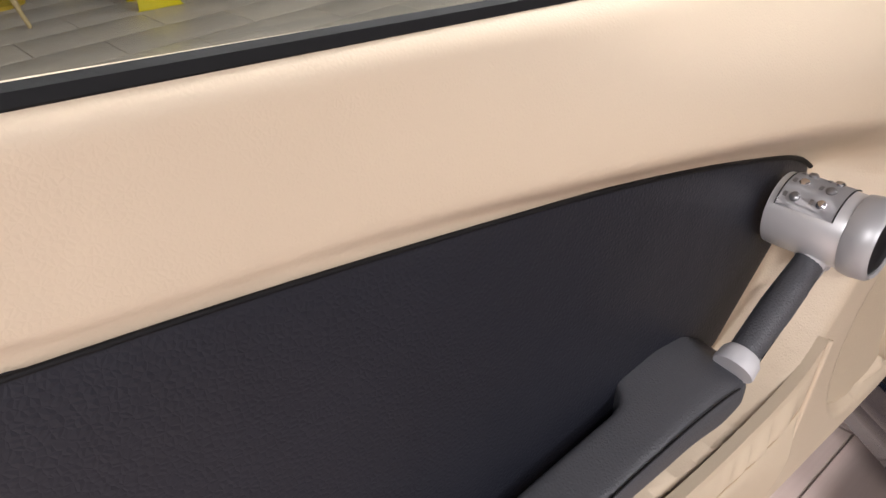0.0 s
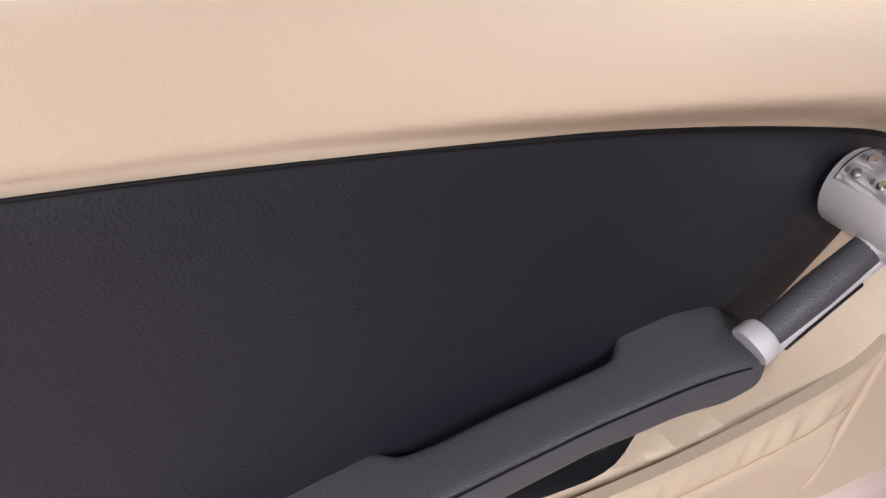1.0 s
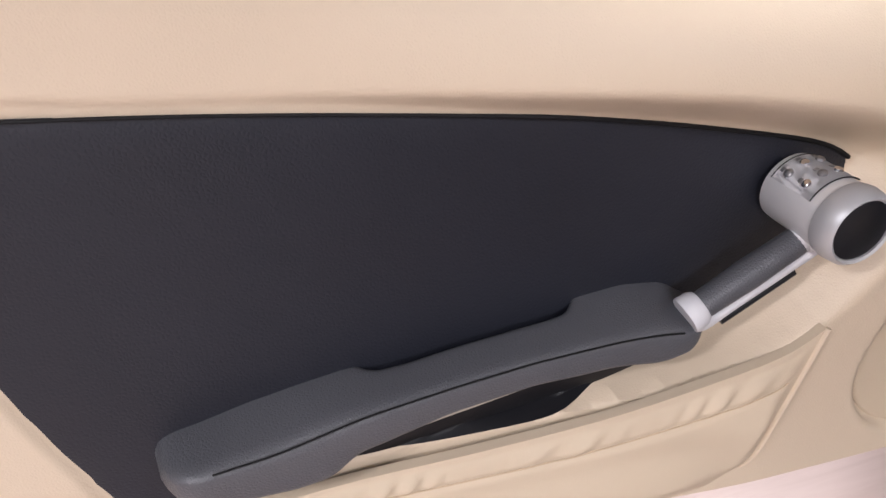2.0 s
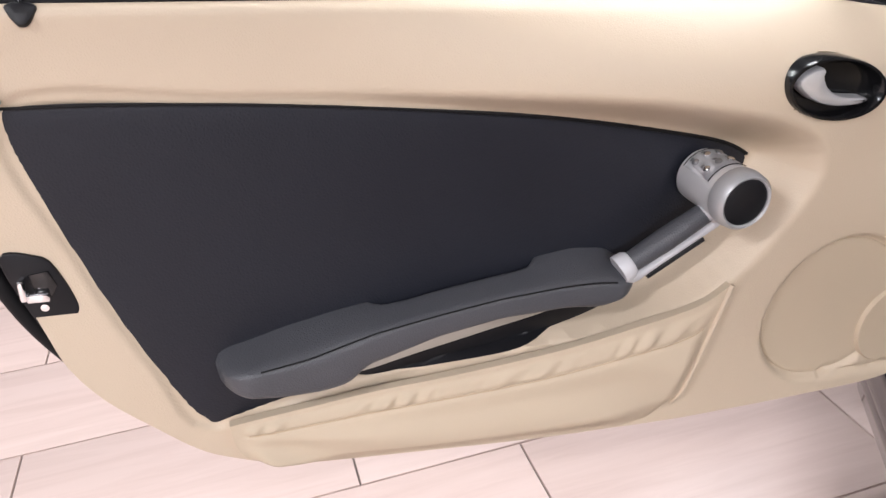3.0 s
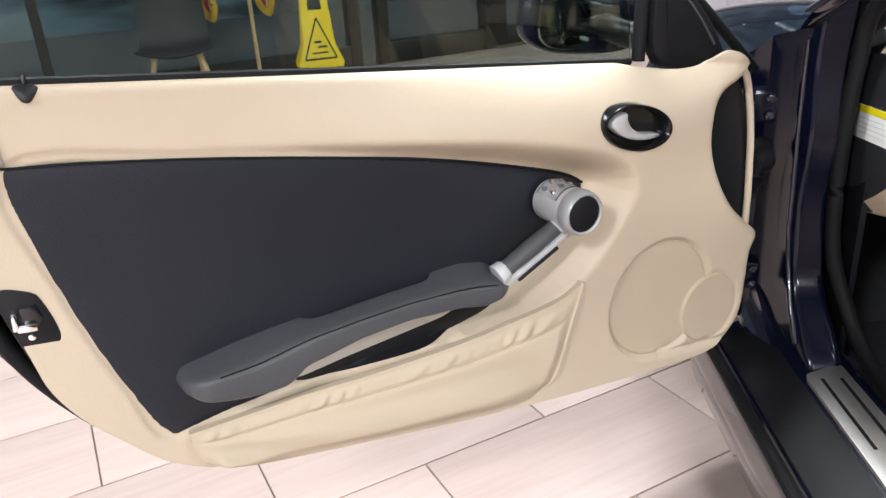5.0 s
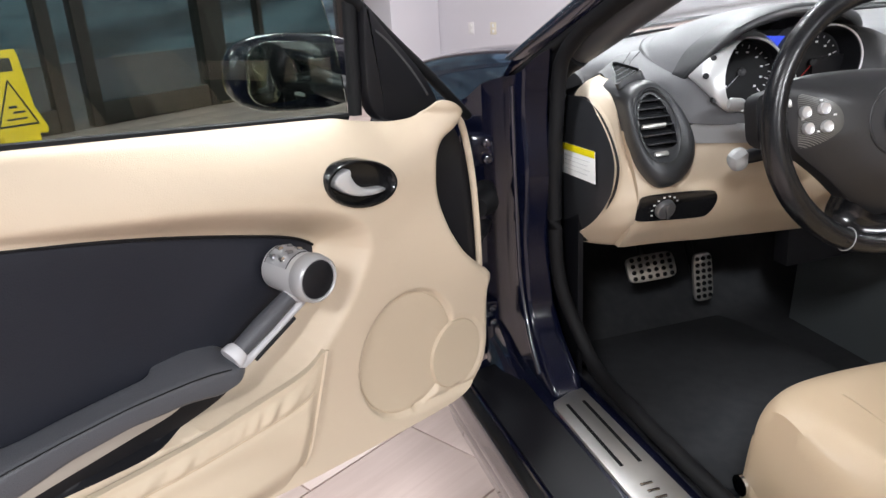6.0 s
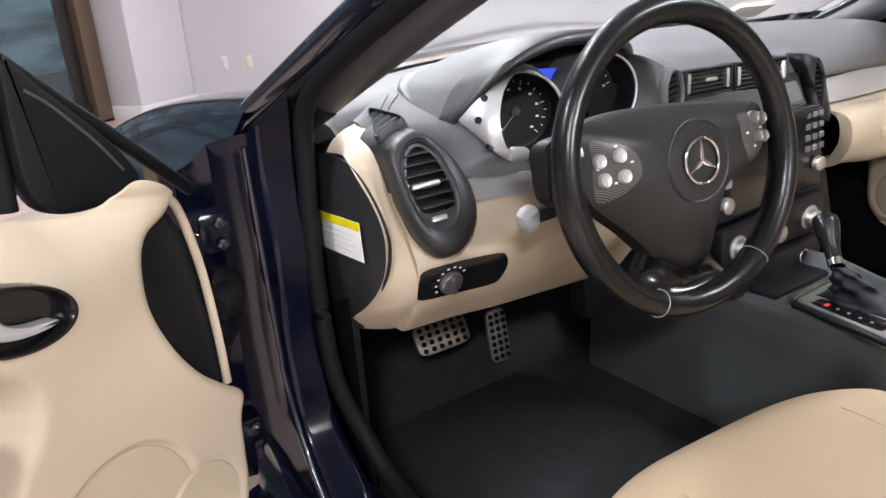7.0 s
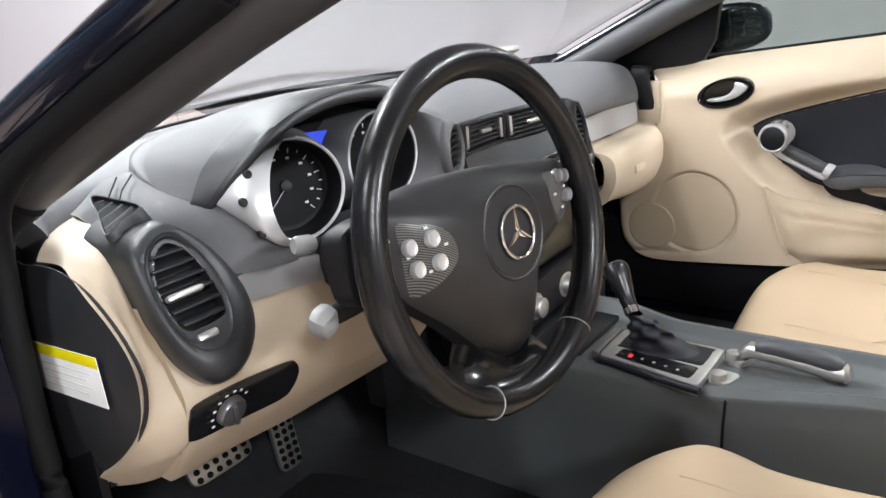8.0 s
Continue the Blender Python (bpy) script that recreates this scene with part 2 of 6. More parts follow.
def coons(top, right, bottom, left):
    """A patch between four curves: top and bottom run from left to right, left and right from top to bottom."""
    def at(s, t):
        c00, c10, c01, c11 = top(0), top(1), bottom(0), bottom(1)
        return top(s) * (1 - t) + bottom(s) * t + left(t) * (1 - s) + right(t) * s - (c00 * (1 - s) * (1 - t) + c10 * s * (1 - t) + c01 * (1 - s) * t + c11 * s * t)
    return at


def join(*shapes):
    v, f = [], []
    for a, b in shapes:
        n = len(v)
        v += list(a)
        f += [tuple(n + i for i in q) for q in b]
    return v, f


def moved(shape, m):
    return [tuple(m @ Vector(q)) for q in shape[0]], shape[1]


def tube(pts, radius, seg=12, flat=1.0, up=(0, 0, 1), caps=True):
    """A round rod along points; radius may be a function of 0 to 1; flat squeezes it along up."""
    p = [Vector(q) for q in pts]
    v, f, m = [], [], len(p)
    side0 = None
    for i, q in enumerate(p):
        d = (p[min(i + 1, m - 1)] - p[max(i - 1, 0)]).normalized()
        side = d.cross(Vector(up))
        side = side.normalized() if side.length > 0.05 else (side0 or d.orthogonal().normalized())
        side0 = side
        top = side.cross(d)
        r = radius(i / (m - 1)) if callable(radius) else radius
        for k in range(seg):
            a = 2 * math.pi * k / seg
            v.append(tuple(q + side * (r * math.cos(a)) + top * (r * flat * math.sin(a))))
    for i in range(m - 1):
        for k in range(seg):
            f.append((i * seg + k, i * seg + (k + 1) % seg, (i + 1) * seg + (k + 1) % seg, (i + 1) * seg + k))
    if caps:
        f.append(tuple(range(seg - 1, -1, -1)))
        f.append(tuple((m - 1) * seg + k for k in range(seg)))
    return v, f


def lathe(profile, seg, m=None, ry=1.0, hole=False):
    """Turns (radius, height) points round z; ry squeezes y. Ends are closed."""
    v, f = [], []
    for r, h in profile:
        for k in range(seg):
            a = 2 * math.pi * k / seg
            v.append((r * math.cos(a), r * math.sin(a) * ry, h))
    for i in range(len(profile) - 1):
        for k in range(seg):
            f.append((i * seg + k, i * seg + (k + 1) % seg, (i + 1) * seg + (k + 1) % seg, (i + 1) * seg + k))
    if not hole:
        f.append(tuple(range(seg - 1, -1, -1)))
        f.append(tuple((len(profile) - 1) * seg + k for k in range(seg)))
    return moved((v, f), m) if m else (v, f)


def plate(outline, lo, hi, bevel=0.002, m=None):
    """A flat piece with the outline (x, y), from z lo to hi, its upper edge rounded."""
    p = [Vector((q[0], q[1])) for q in outline]
    area2 = sum(a.x * b.y - b.x * a.y for a, b in zip(p, p[1:] + p[:1]))
    if area2 < 0:
        p.reverse()
    n = len(p)

    def inset(d):
        out = []
        for i in range(n):
            a, b, c = p[i - 1], p[i], p[(i + 1) % n]
            e1, e2 = (b - a).normalized(), (c - b).normalized()
            n1, n2 = Vector((-e1.y, e1.x)), Vector((-e2.y, e2.x))
            k = n1 + n2
            k = k / max(0.35, k.length_squared) * 2 if k.length > 1e-6 else n1
            out.append(b + k * d)
        return out
    rings = [(0, lo), (0, hi - bevel), (bevel * 0.3, hi - bevel * 0.3), (bevel, hi)]
    v, f = [], []
    for d, z in rings:
        v += [(q.x, q.y, z) for q in inset(d)]
    for i in range(len(rings) - 1):
        for k in range(n):
            f.append((i * n + k, i * n + (k + 1) % n, (i + 1) * n + (k + 1) % n, (i + 1) * n + k))
    f.append(tuple(range(n - 1, -1, -1)))
    f.append(tuple((len(rings) - 1) * n + k for k in range(n)))
    return moved((v, f), m) if m else (v, f)


def rbox(cx, cy, cz, sx, sy, sz, bev=0.004, m=None):
    bm = bmesh.new()
    bmesh.ops.create_cube(bm, size=1.0)
    for q in bm.verts:
        q.co = Vector((cx + q.co.x * sx, cy + q.co.y * sy, cz + q.co.z * sz))
    if bev:
        bmesh.ops.bevel(bm, geom=bm.edges[:], offset=min(bev, sx / 2.1, sy / 2.1, sz / 2.1), segments=2, profile=0.5, affect="EDGES")
    bm.verts.index_update()
    out = [tuple(q.co) for q in bm.verts], [tuple(q.index for q in face.verts) for face in bm.faces]
    bm.free()
    return moved(out, m) if m else out


def ellipse(cx, cy, rx, ry, n=32, turn=0.0, power=2.0):
    out = []
    for k in range(n):
        a = 2 * math.pi * k / n
        c, s = math.cos(a), math.sin(a)
        x, y = rx * math.copysign(abs(c) ** (2 / power), c), ry * math.copysign(abs(s) ** (2 / power), s)
        out.append((cx + x * math.cos(turn) - y * math.sin(turn), cy + x * math.sin(turn) + y * math.cos(turn)))
    return out


def mesh_of(name, shape, material, m=None, sharp=38):
    v, f = moved(shape, m) if m else shape
    flip = m is not None and m.to_3x3().determinant() < 0
    me = bpy.data.meshes.new(name)
    me.from_pydata([tuple(q) for q in v], [], [tuple(reversed(q)) for q in f] if flip else f)
    me.materials.append(material)
    bm = bmesh.new()
    bm.from_mesh(me)
    bmesh.ops.recalc_face_normals(bm, faces=bm.faces)
    for face in bm.faces:
        face.smooth = True
    for e in bm.edges:
        if len(e.link_faces) == 2 and e.calc_face_angle(0) > radians(sharp):
            e.smooth = False
    bm.to_mesh(me)
    bm.free()
    return me


def part(name, shape, material, parent=None, label="", m=None, sharp=38):
    ob = new(name, mesh_of(name, shape, material, m, sharp))
    ob.parent = parent
    if label:
        ob["label"] = label
    return ob


def thing(name, m, label, category, group="", kind=""):
    ob = new(name)
    ob.matrix_basis = m
    return tagged(ob, label, category, group, kind)


def structure(name, shape, material, label, category):
    ob = new(name, mesh_of(name, shape, material))
    return tagged(ob, label, category, kind="structure")


def face_m(m, n):
    """From a flat outline (x, y) with depth z to the door's frame: x along, y up, z into the cabin by n."""
    return m @ Matrix(((1, 0, 0, 0), (0, 0, -1, -n), (0, 1, 0, 0), (0, 0, 0, 1)))

# ---- the room ----
structure("floor", rbox(1.5, -0.65, -0.036, 10.4, 12.7, 0.06, 0), GROUT, "blush wood-look porcelain tile floor with grey joints", "floor")
structure("ceiling", rbox(1.5, -0.9, 3.25, 10.4, 12.6, 0.1, 0), CEIL, "plain unseen showroom ceiling, darkened to cut bounced light", "ceiling")
structure("wall_south", rbox(1.5, -7.1, 1.6, 10.4, 0.2, 3.2, 0), DIMWALL, "plain unseen showroom wall, darkened to cut bounced light", "wall")
structure("wall_west", rbox(-3.6, -0.9, 1.6, 0.2, 12.2, 3.2, 0), DIMWALL, "plain unseen showroom wall, darkened to cut bounced light", "wall")
structure("wall_east", rbox(6.36, -0.9, 1.6, 0.2, 12.2, 3.2, 0), WALL, "white painted showroom wall with two outlets", "wall")
structure("wall_north", rbox(5.9, 5.03, 1.6, 0.7, 0.56, 3.2, 0.004), WALL, "white painted wall pier beside the glass door", "wall")
structure("baseboard", join(rbox(6.25, 0.6, 0.065, 0.02, 8.2, 0.13, 0.004), rbox(5.9, 4.735, 0.065, 0.72, 0.018, 0.13, 0.004), rbox(5.535, 5.02, 0.065, 0.018, 0.57, 0.13, 0.004)), TRIM, "white painted baseboard along the wall", "baseboard")

# storefront glazing in the north side
win = thing("window_1", pose(0, 5.2, 0), "dark framed storefront glazing with a bronze door frame", "window", kind="structure")
for x, w, d in ((-3.4, 0.1, 0.12), (-1.7, 0.07, 0.12), (0.1, 0.07, 0.12), (2.42, 0.1, 0.12), (2.68, 0.1, 0.12), (3.78, 0.22, 0.16), (4.3, 0.05, 0.1)):
    part("mullion", rbox(x, 0, 1.5, w, d, 3.0, 0.006), DARKFRAME, win)
for a, b in ((-3.4, 2.42), (2.68, 3.78), (3.78, 5.4)):
    part("bottom_rail", rbox((a + b) / 2, 0, 0.09, b - a, 0.1, 0.18, 0.006), DARKFRAME, win)
part("head_rail", rbox(1.0, 0, 3.08, 9.2, 0.14, 0.24, 0.006), DARKFRAME, win)
part("door_jamb", rbox(5.44, 0, 1.5, 0.17, 0.2, 3.0, 0.006), BRONZE, win, "bronze anodised jamb")
part("door_stile", rbox(5.3, 0.02, 1.5, 0.12, 0.06, 3.0, 0.006), DARKFRAME, win)
part("threshold", rbox(4.7, 0, 0.012, 1.9, 0.2, 0.024, 0.004), BRONZE, win)
for a, b in ((-3.4, -1.7), (-1.7, 0.1), (0.1, 2.42), (2.42, 2.68), (2.68, 3.78), (3.78, 5.3)):
    p = part("pane", rbox((a + b) / 2, 0, 1.55, b - a, 0.008, 2.8, 0), CLEAR, win)
    p.visible_shadow = False
structure("ground", rbox(1.5, 45, -0.12, 120, 80, 0.06, 0), mat("outdoor_paving", (0.16, 0.16, 0.16), 0.9, bump=0.4, scale=40, vary=0.2), "grey outdoor paving beyond the glass", "ground")
structure("backdrop", rbox(2, 12, 2.2, 40, 0.1, 5, 0), DISTANCE, "blurred teal backdrop board, glowing in place of daylight", "backdrop")

# outlets
for y, mt in ((4.32, TRIM), (4.03, IVORY)):
    o = thing("wall_outlet", pose(6.262, y, 0.42), "ivory duplex wall outlet" if mt is IVORY else "white duplex wall outlet", "outlet", "outlets on the wall")
    part("cover_plate", rbox(-0.004, 0, 0, 0.008, 0.075, 0.118, 0.003), mt, o)
    for dz in (-0.026, 0.026):
        part("socket", plate(ellipse(0, 0, 0.017, 0.014, 20), 0, 0.003, 0.001, pose(-0.008, 0, dz, 0, -90, 0)), WHITE, o)

# ---- the car ----
car = thing("car", CAR, "dark navy two-seat roadster with beige interior, driver door open", "car")


# door: outlines in metres along the door (to the hinge) and up from its ledge
LEDGE = ((-0.012, 0), (0.08, 0.003), (0.25, 0.003), (0.62, 0.002), (0.80, 0.0), (0.86, -0.006), (0.905, -0.008), (0.938, 0.001), (0.956, 0.022), (0.970, 0.024), (1.003, 0.006))
HINGE = ((1.003, 0.006), (0.990, -0.014), (0.963, -0.036), (0.950, -0.072), (0.954, -0.121), (0.979, -0.173), (1.016, -0.220), (1.053, -0.250), (1.092, -0.279), (1.085, -0.311), (1.086, -0.355), (1.088, -0.405), (1.080, -0.440), (1.058, -0.468))
SOLE = ((0.173, -0.496), (0.214, -0.505), (0.24, -0.509), (0.32, -0.510), (0.48, -0.505), (0.665, -0.499), (0.87, -0.495), (1.0, -0.488), (1.058, -0.468))
TAIL = ((-0.012, 0), (-0.018, -0.05), (-0.040, -0.165), (-0.030, -0.224), (-0.007, -0.304), (0.007, -0.345), (0.034, -0.386), (0.074, -0.427), (0.122, -0.471), (0.173, -0.496))
INS_TOP = ((-0.010, -0.086), (0.077, -0.086), (0.187, -0.090), (0.308, -0.098), (0.445, -0.110), (0.520, -0.119), (0.601, -0.132), (0.688, -0.148), (0.727, -0.159), (0.750, -0.171))
INS_RIGHT = ((0.750, -0.171), (0.752, -0.195), (0.715, -0.24), (0.640, -0.305))
INS_LOW = ((0.134, -0.441), (0.20, -0.421), (0.33, -0.402), (0.46, -0.378), (0.640, -0.305))
INS_TAIL = ((-0.010, -0.086), (-0.004, -0.121), (0.015, -0.189), (0.031, -0.238), (0.059, -0.307), (0.084, -0.361), (0.112, -0.411), (0.134, -0.441))
RECESS = ((-0.008, -0.083), (0.187, -0.081), (0.43, -0.087), (0.56, -0.092), (0.634, -0.099), (0.715, -0.112), (0.762, -0.127), (0.789, -0.143), (0.801, -0.164), (0.798, -0.187), (0.783, -0.214), (0.745, -0.270), (0.69, -0.318), (0.60, -0.350), (0.45, -0.374), (0.30, -0.398), (0.134, -0.443), (0.084, -0.363), (0.03, -0.238))


def border(pts, x, y):
    """Distance to a closed outline, negative inside."""
    best, inside = 9.0, False
    n = len(pts)
    for i in range(n):
        (ax, ay), (bx, by) = pts[i - 1], pts[i]
        dx, dy = bx - ax, by - ay
        t = max(0, min(1, ((x - ax) * dx + (y - ay) * dy) / (dx * dx + dy * dy)))
        best = min(best, math.hypot(x - ax - t * dx, y - ay - t * dy))
        if (ay > y) != (by > y) and x < ax + (y - ay) * dx / dy:
            inside = not inside
    return -best if inside else best


SPK1, SPK2 = (0.889, -0.367, 0.1015), (1.001, -0.400, 0.0630)
OPENER = (0.790, -0.080)
RECESS_FINE = [tuple(q) for q in spline(RECESS, 90, True)]


def belt_n(u, ear=True):
    """How far the ledge by the glass stands into the cabin; the driver's has an ear at the hinge."""
    return 0.013 - 0.055 * u if u < 0.87 else -0.035 + 0.104 * ease(0.87, 0.985, u) * ear


def ins_plane(u, v):
    return 0.012 * ease(-0.2, -0.42, v)


def sunk(c, u):
    """Depth of a speaker disc below the panel: the large one lies deeper, most of all towards the latch."""
    return 0.0085 + 0.005 * ease(c[0] + c[2], c[0] - c[2], u) if c is SPK1 else 0.0035


def trim_n(u, v, speakers=True, ear=True):
    main = 0.004 + 0.060 * ease(0.22, 0.72, u) + ins_plane(u, v) * (1 - ease(0.3, 0.7, u))
    b = belt_n(u, ear)
    n = b + (main - b) * (1 - (1 - min(1, max(0, -v / 0.088))) ** 2)
    n -= 0.010 * max(0, (v + 0.012) / 0.012) ** 2 if v > -0.012 and u < 0.87 else 0
    d = border(RECESS_FINE, u, v)
    right = ease(0.15, 0.72, u)
    right *= ease(-0.37, -0.27, v)
    deep = 1 - ease(-0.005 - 0.040 * right, 0.003 + 0.007 * right, d)
    n += (ins_plane(u, v) - 0.0006 - 0.006 * ease(-0.010 - 0.046 * right, -0.020 - 0.046 * right, d) - n) * deep
    e = border(HINGE_FINE, u, v) if u > 0.9 else 1.0
    n -= 0.008 * max(0, 1 - abs(e) / 0.014) ** 2
    du, dv = u - OPENER[0], v - OPENER[1]
    n -= 0.045 * (1 - ease(0.93, 1.0, math.hypot((0.9925 * du - 0.1219 * dv) / 0.0615, (0.1219 * du + 0.9925 * dv) / 0.0312)))
    n -= max(sunk(c, u) * (1 - ease(-0.001, 0.007, math.hypot(u - c[0], v - c[1]) - c[2])) for c in (SPK1, SPK2)) * speakers
    return n


HINGE_FINE = [tuple(q) for q in spline(HINGE, 60)] + [(0.6, -0.468), (0.6, 0.006)]


def ins_n(u, v, edge):
    return ins_plane(u, v) - 0.001 + 0.002 * (1 - math.exp(-edge / 0.008))


def dome(outline, base, height, rings=9, centre=(0, 0), skirt=0.03):
    v, f, n = [], [], len(outline)
    for i in range(rings + 1):
        w = i / rings
        for x, y in outline:
            v.append((centre[0] + (x - centre[0]) * (1 - w * 0.995), centre[1] + (y - centre[1]) * (1 - w * 0.995), base + height * (1 - (1 - w) ** 3.2)))
    v += [(x, y, base - skirt) for x, y in outline]
    for i in range(rings):
        f += [(i * n + k, i * n + (k + 1) % n, (i + 1) * n + (k + 1) % n, (i + 1) * n + k) for k in range(n)]
    top, low = rings * n, (rings + 1) * n
    f.append(tuple(top + k for k in range(n)))
    f += [(low + k, low + (k + 1) % n, (k + 1) % n, k) for k in range(n)]
    f.append(tuple(low + k for k in reversed(range(n))))
    return v, f


def build_door(m, glazed):
    """A door's inner side under the car; m brings it to its place."""
    side = "driver" if glazed else "passenger"
    at = coons(curve(LEDGE if glazed else LEDGE[:6] + ((0.93, -0.008), (1.003, 0.006))), curve(HINGE), curve(SOLE), curve(TAIL))

    def trim(s, t):
        q = at(s, t)
        return q.x, -trim_n(q.x, q.y, True, glazed), q.y
    res = (260, 150) if glazed else (190, 110)
    door = part(side + "_door_trim", sheet(trim, *res, (0, 0.006, 0)), BEIGE, car, "beige grained vinyl door panel", m, sharp=60)
    P = lambda name, shape, material, label="", mm=m, sharp=38: part(name, shape, material, door, label, mm, sharp)
    ia = coons(curve(INS_TOP), curve(INS_RIGHT), curve(INS_LOW), curve(INS_TAIL))

    def insert(s, t):
        q = ia(s, t)
        edge = min(s * 0.7, (1 - s) * 0.6, t * 0.3, (1 - t) * 0.5) + 0.0
        return q.x, -ins_n(q.x, q.y, edge), q.y
    P("door_insert", sheet(insert, *((120, 60) if glazed else (60, 30)), (0, 0.012, 0)), CHAR, "charcoal grained vinyl insert")
    P("insert_piping", tube([(q.x, -ins_n(q.x, q.y, 0.0) - 0.0022, q.y - 0.0010) for q in spline(INS_TOP, 60)], lambda s: 0.0014 + 0.0008 * ease(0.45, 0.65, s), 8), RUBBER)
    # armrest
    seam = ((0.142, -0.349), (0.175, -0.344), (0.233, -0.334), (0.297, -0.314), (0.365, -0.301), (0.435, -0.290), (0.510, -0.284), (0.549, -0.284), (0.606, -0.291))
    low = ((0.142, -0.374), (0.176, -0.380), (0.207, -0.384), (0.246, -0.384), (0.274, -0.379), (0.292, -0.358), (0.368, -0.332), (0.439, -0.319), (0.515, -0.317), (0.556, -0.322), (0.583, -0.314), (0.606, -0.294))
    back = ((0.142, -0.008), (0.288, -0.008), (0.298, -0.006), (0.312, 0.014), (0.34, 0.018), (0.47, 0.018), (0.486, 0.014), (0.497, -0.008), (0.58, -0.008), (0.606, 0.006))
    rear = ((0.142, -0.338), (0.172, -0.338), (0.218, -0.323), (0.262, -0.314), (0.297, -0.309), (0.318, -0.306), (0.386, -0.293), (0.480, -0.279), (0.496, -0.275), (0.539, -0.268), (0.578, -0.271), (0.606, -0.288))
    blur = lambda pts, u, w: sum(along(pts, u + w * d) for d in range(-3, 4)) / 7

    def arm(s, t):
        u = 0.142 + 0.464 * s
        top, bot = blur(seam, u, 0.004), blur(low, u, 0.0028)
        nb = blur(back, u, 0.0026)
        end = math.sqrt(max(0.0, 1 - max(0, (0.178 - u) / 0.036) ** 2)) * math.sqrt(max(0.0, 1 - max(0, (u - 0.578) / 0.0285) ** 2))
        nf = 0.062
        nf = nb + (nf - nb) * (0.25 + 0.75 * end)
        a = 2 * math.pi * t
        c, q = math.cos(a), math.sin(a)
        pw = 0.42
        n = (nb + nf) / 2 + (nf - nb) / 2 * math.copysign(abs(c) ** pw, c)
        mid, half = (top + bot) / 2, (top - bot) / 2 * max(0.12, end)
        w = (n - nb) / max(1e-6, nf - nb)
        lift = (blur(rear, u, 0.0022) - top) * (1 - w) * ease(0.0, 0.5, q)
        return u, -n, mid + half * math.copysign(abs(q) ** pw, q) + lift
    n1 = 110 if glazed else 40
    g = grid(arm, n1, 36, cv=True)
    g[1].append(tuple(range(36)))
    g[1].append(tuple(n1 * 36 + k for k in range(36)))
    rest = P("armrest", g, ARM, "grey-black leather armrest with a stitched seam", sharp=50)
    for dn, dv in ((0.0618, -0.0015),):
        part("seam", tube([(u, -dn, blur(seam, u, 0.004) + dv) for u in [0.185 + 0.385 * k / 60 for k in range(61)]], 0.0009, 6), RUBBER, rest, "", m)
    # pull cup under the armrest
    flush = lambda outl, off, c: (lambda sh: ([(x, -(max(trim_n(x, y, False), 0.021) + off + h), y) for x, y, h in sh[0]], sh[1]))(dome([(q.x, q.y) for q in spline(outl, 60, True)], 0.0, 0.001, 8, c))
    # flush black sheet stands in for the shade inside the cup; nothing is cut
    P("cup_shade_sheet", flush(((0.290, -0.392), (0.294, -0.372), (0.40, -0.342), (0.546, -0.316), (0.594, -0.304), (0.601, -0.312), (0.574, -0.343), (0.460, -0.375), (0.336, -0.392)), 0.0015, (0.46, -0.355)), PLASTIC, "black sheet for the shaded opening under the armrest")
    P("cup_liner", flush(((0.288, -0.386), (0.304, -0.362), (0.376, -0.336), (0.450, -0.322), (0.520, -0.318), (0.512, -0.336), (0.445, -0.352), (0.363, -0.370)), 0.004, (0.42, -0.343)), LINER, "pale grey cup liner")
    # map pocket with a gathered lip
    lip = curve(((0.150, -0.434), (0.240, -0.419), (0.307, -0.406), (0.376, -0.395), (0.446, -0.382), (0.519, -0.367), (0.595, -0.348), (0.677, -0.327), (0.714, -0.304)))
    foot = curve(((0.176, -0.497), (0.24, -0.5085), (0.4, -0.5065), (0.667, -0.498)))
    pat = coons(lip, curve(((0.714, -0.304), (0.696, -0.384), (0.667, -0.498))), foot, curve(((0.150, -0.434), (0.156, -0.465), (0.176, -0.497))))

    def pocket(s, t):
        q = pat(s, t)
        fade = ease(0, 0.06, s) * ease(1, 0.94, s)
        full = 0.022 + 0.044 * ease(0.12, 0.66, q.x)
        n = full + 0.004 + 0.010 * math.sin(math.pi * min(1, 0.25 + 0.75 * (1 - t))) * fade - 0.018 * ease(0.72, 1.0, t)
        gather = (0.5 + 0.5 * math.sin(118 * s + 3.0 * math.sin(17 * s) + 9 * t)) * (0.55 + 0.45 * math.sin(23 * s + 1))
        n += fade * (0.0052 * gather * math.exp(-((t - 0.15) / 0.07) ** 2) - 0.0026 * math.exp(-((t - 0.24) / 0.025) ** 2) - 0.0012 * math.exp(-((t - 0.06) / 0.03) ** 2))
        n += fade * 0.0042 * math.sin(13 * s - 8 * t + 2 * math.sin(6 * s)) * ease(0.28, 0.5, t) * ease(1, 0.75, t)
        return q.x, -n, q.y
    pk = P("map_pocket", sheet(pocket, *((380, 60) if glazed else (60, 20)), (0, 0.010, 0)), FABRIC, "beige gathered fabric map pocket", sharp=60)
    part("pocket_edge", tube([(x + 0.0015, y - 0.0005, z) for x, y, z in [pocket(1.0, k / 20) for k in range(20)]], 0.0028, 8), BEIGE, pk, "", m)
    part("pocket_seam", tube([(x, y - 0.0004, z) for x, y, z in [pocket(0.03 + 0.94 * k / 120, 0.245) for k in range(121)]], 0.0007, 6), SEAM, pk, "", m)
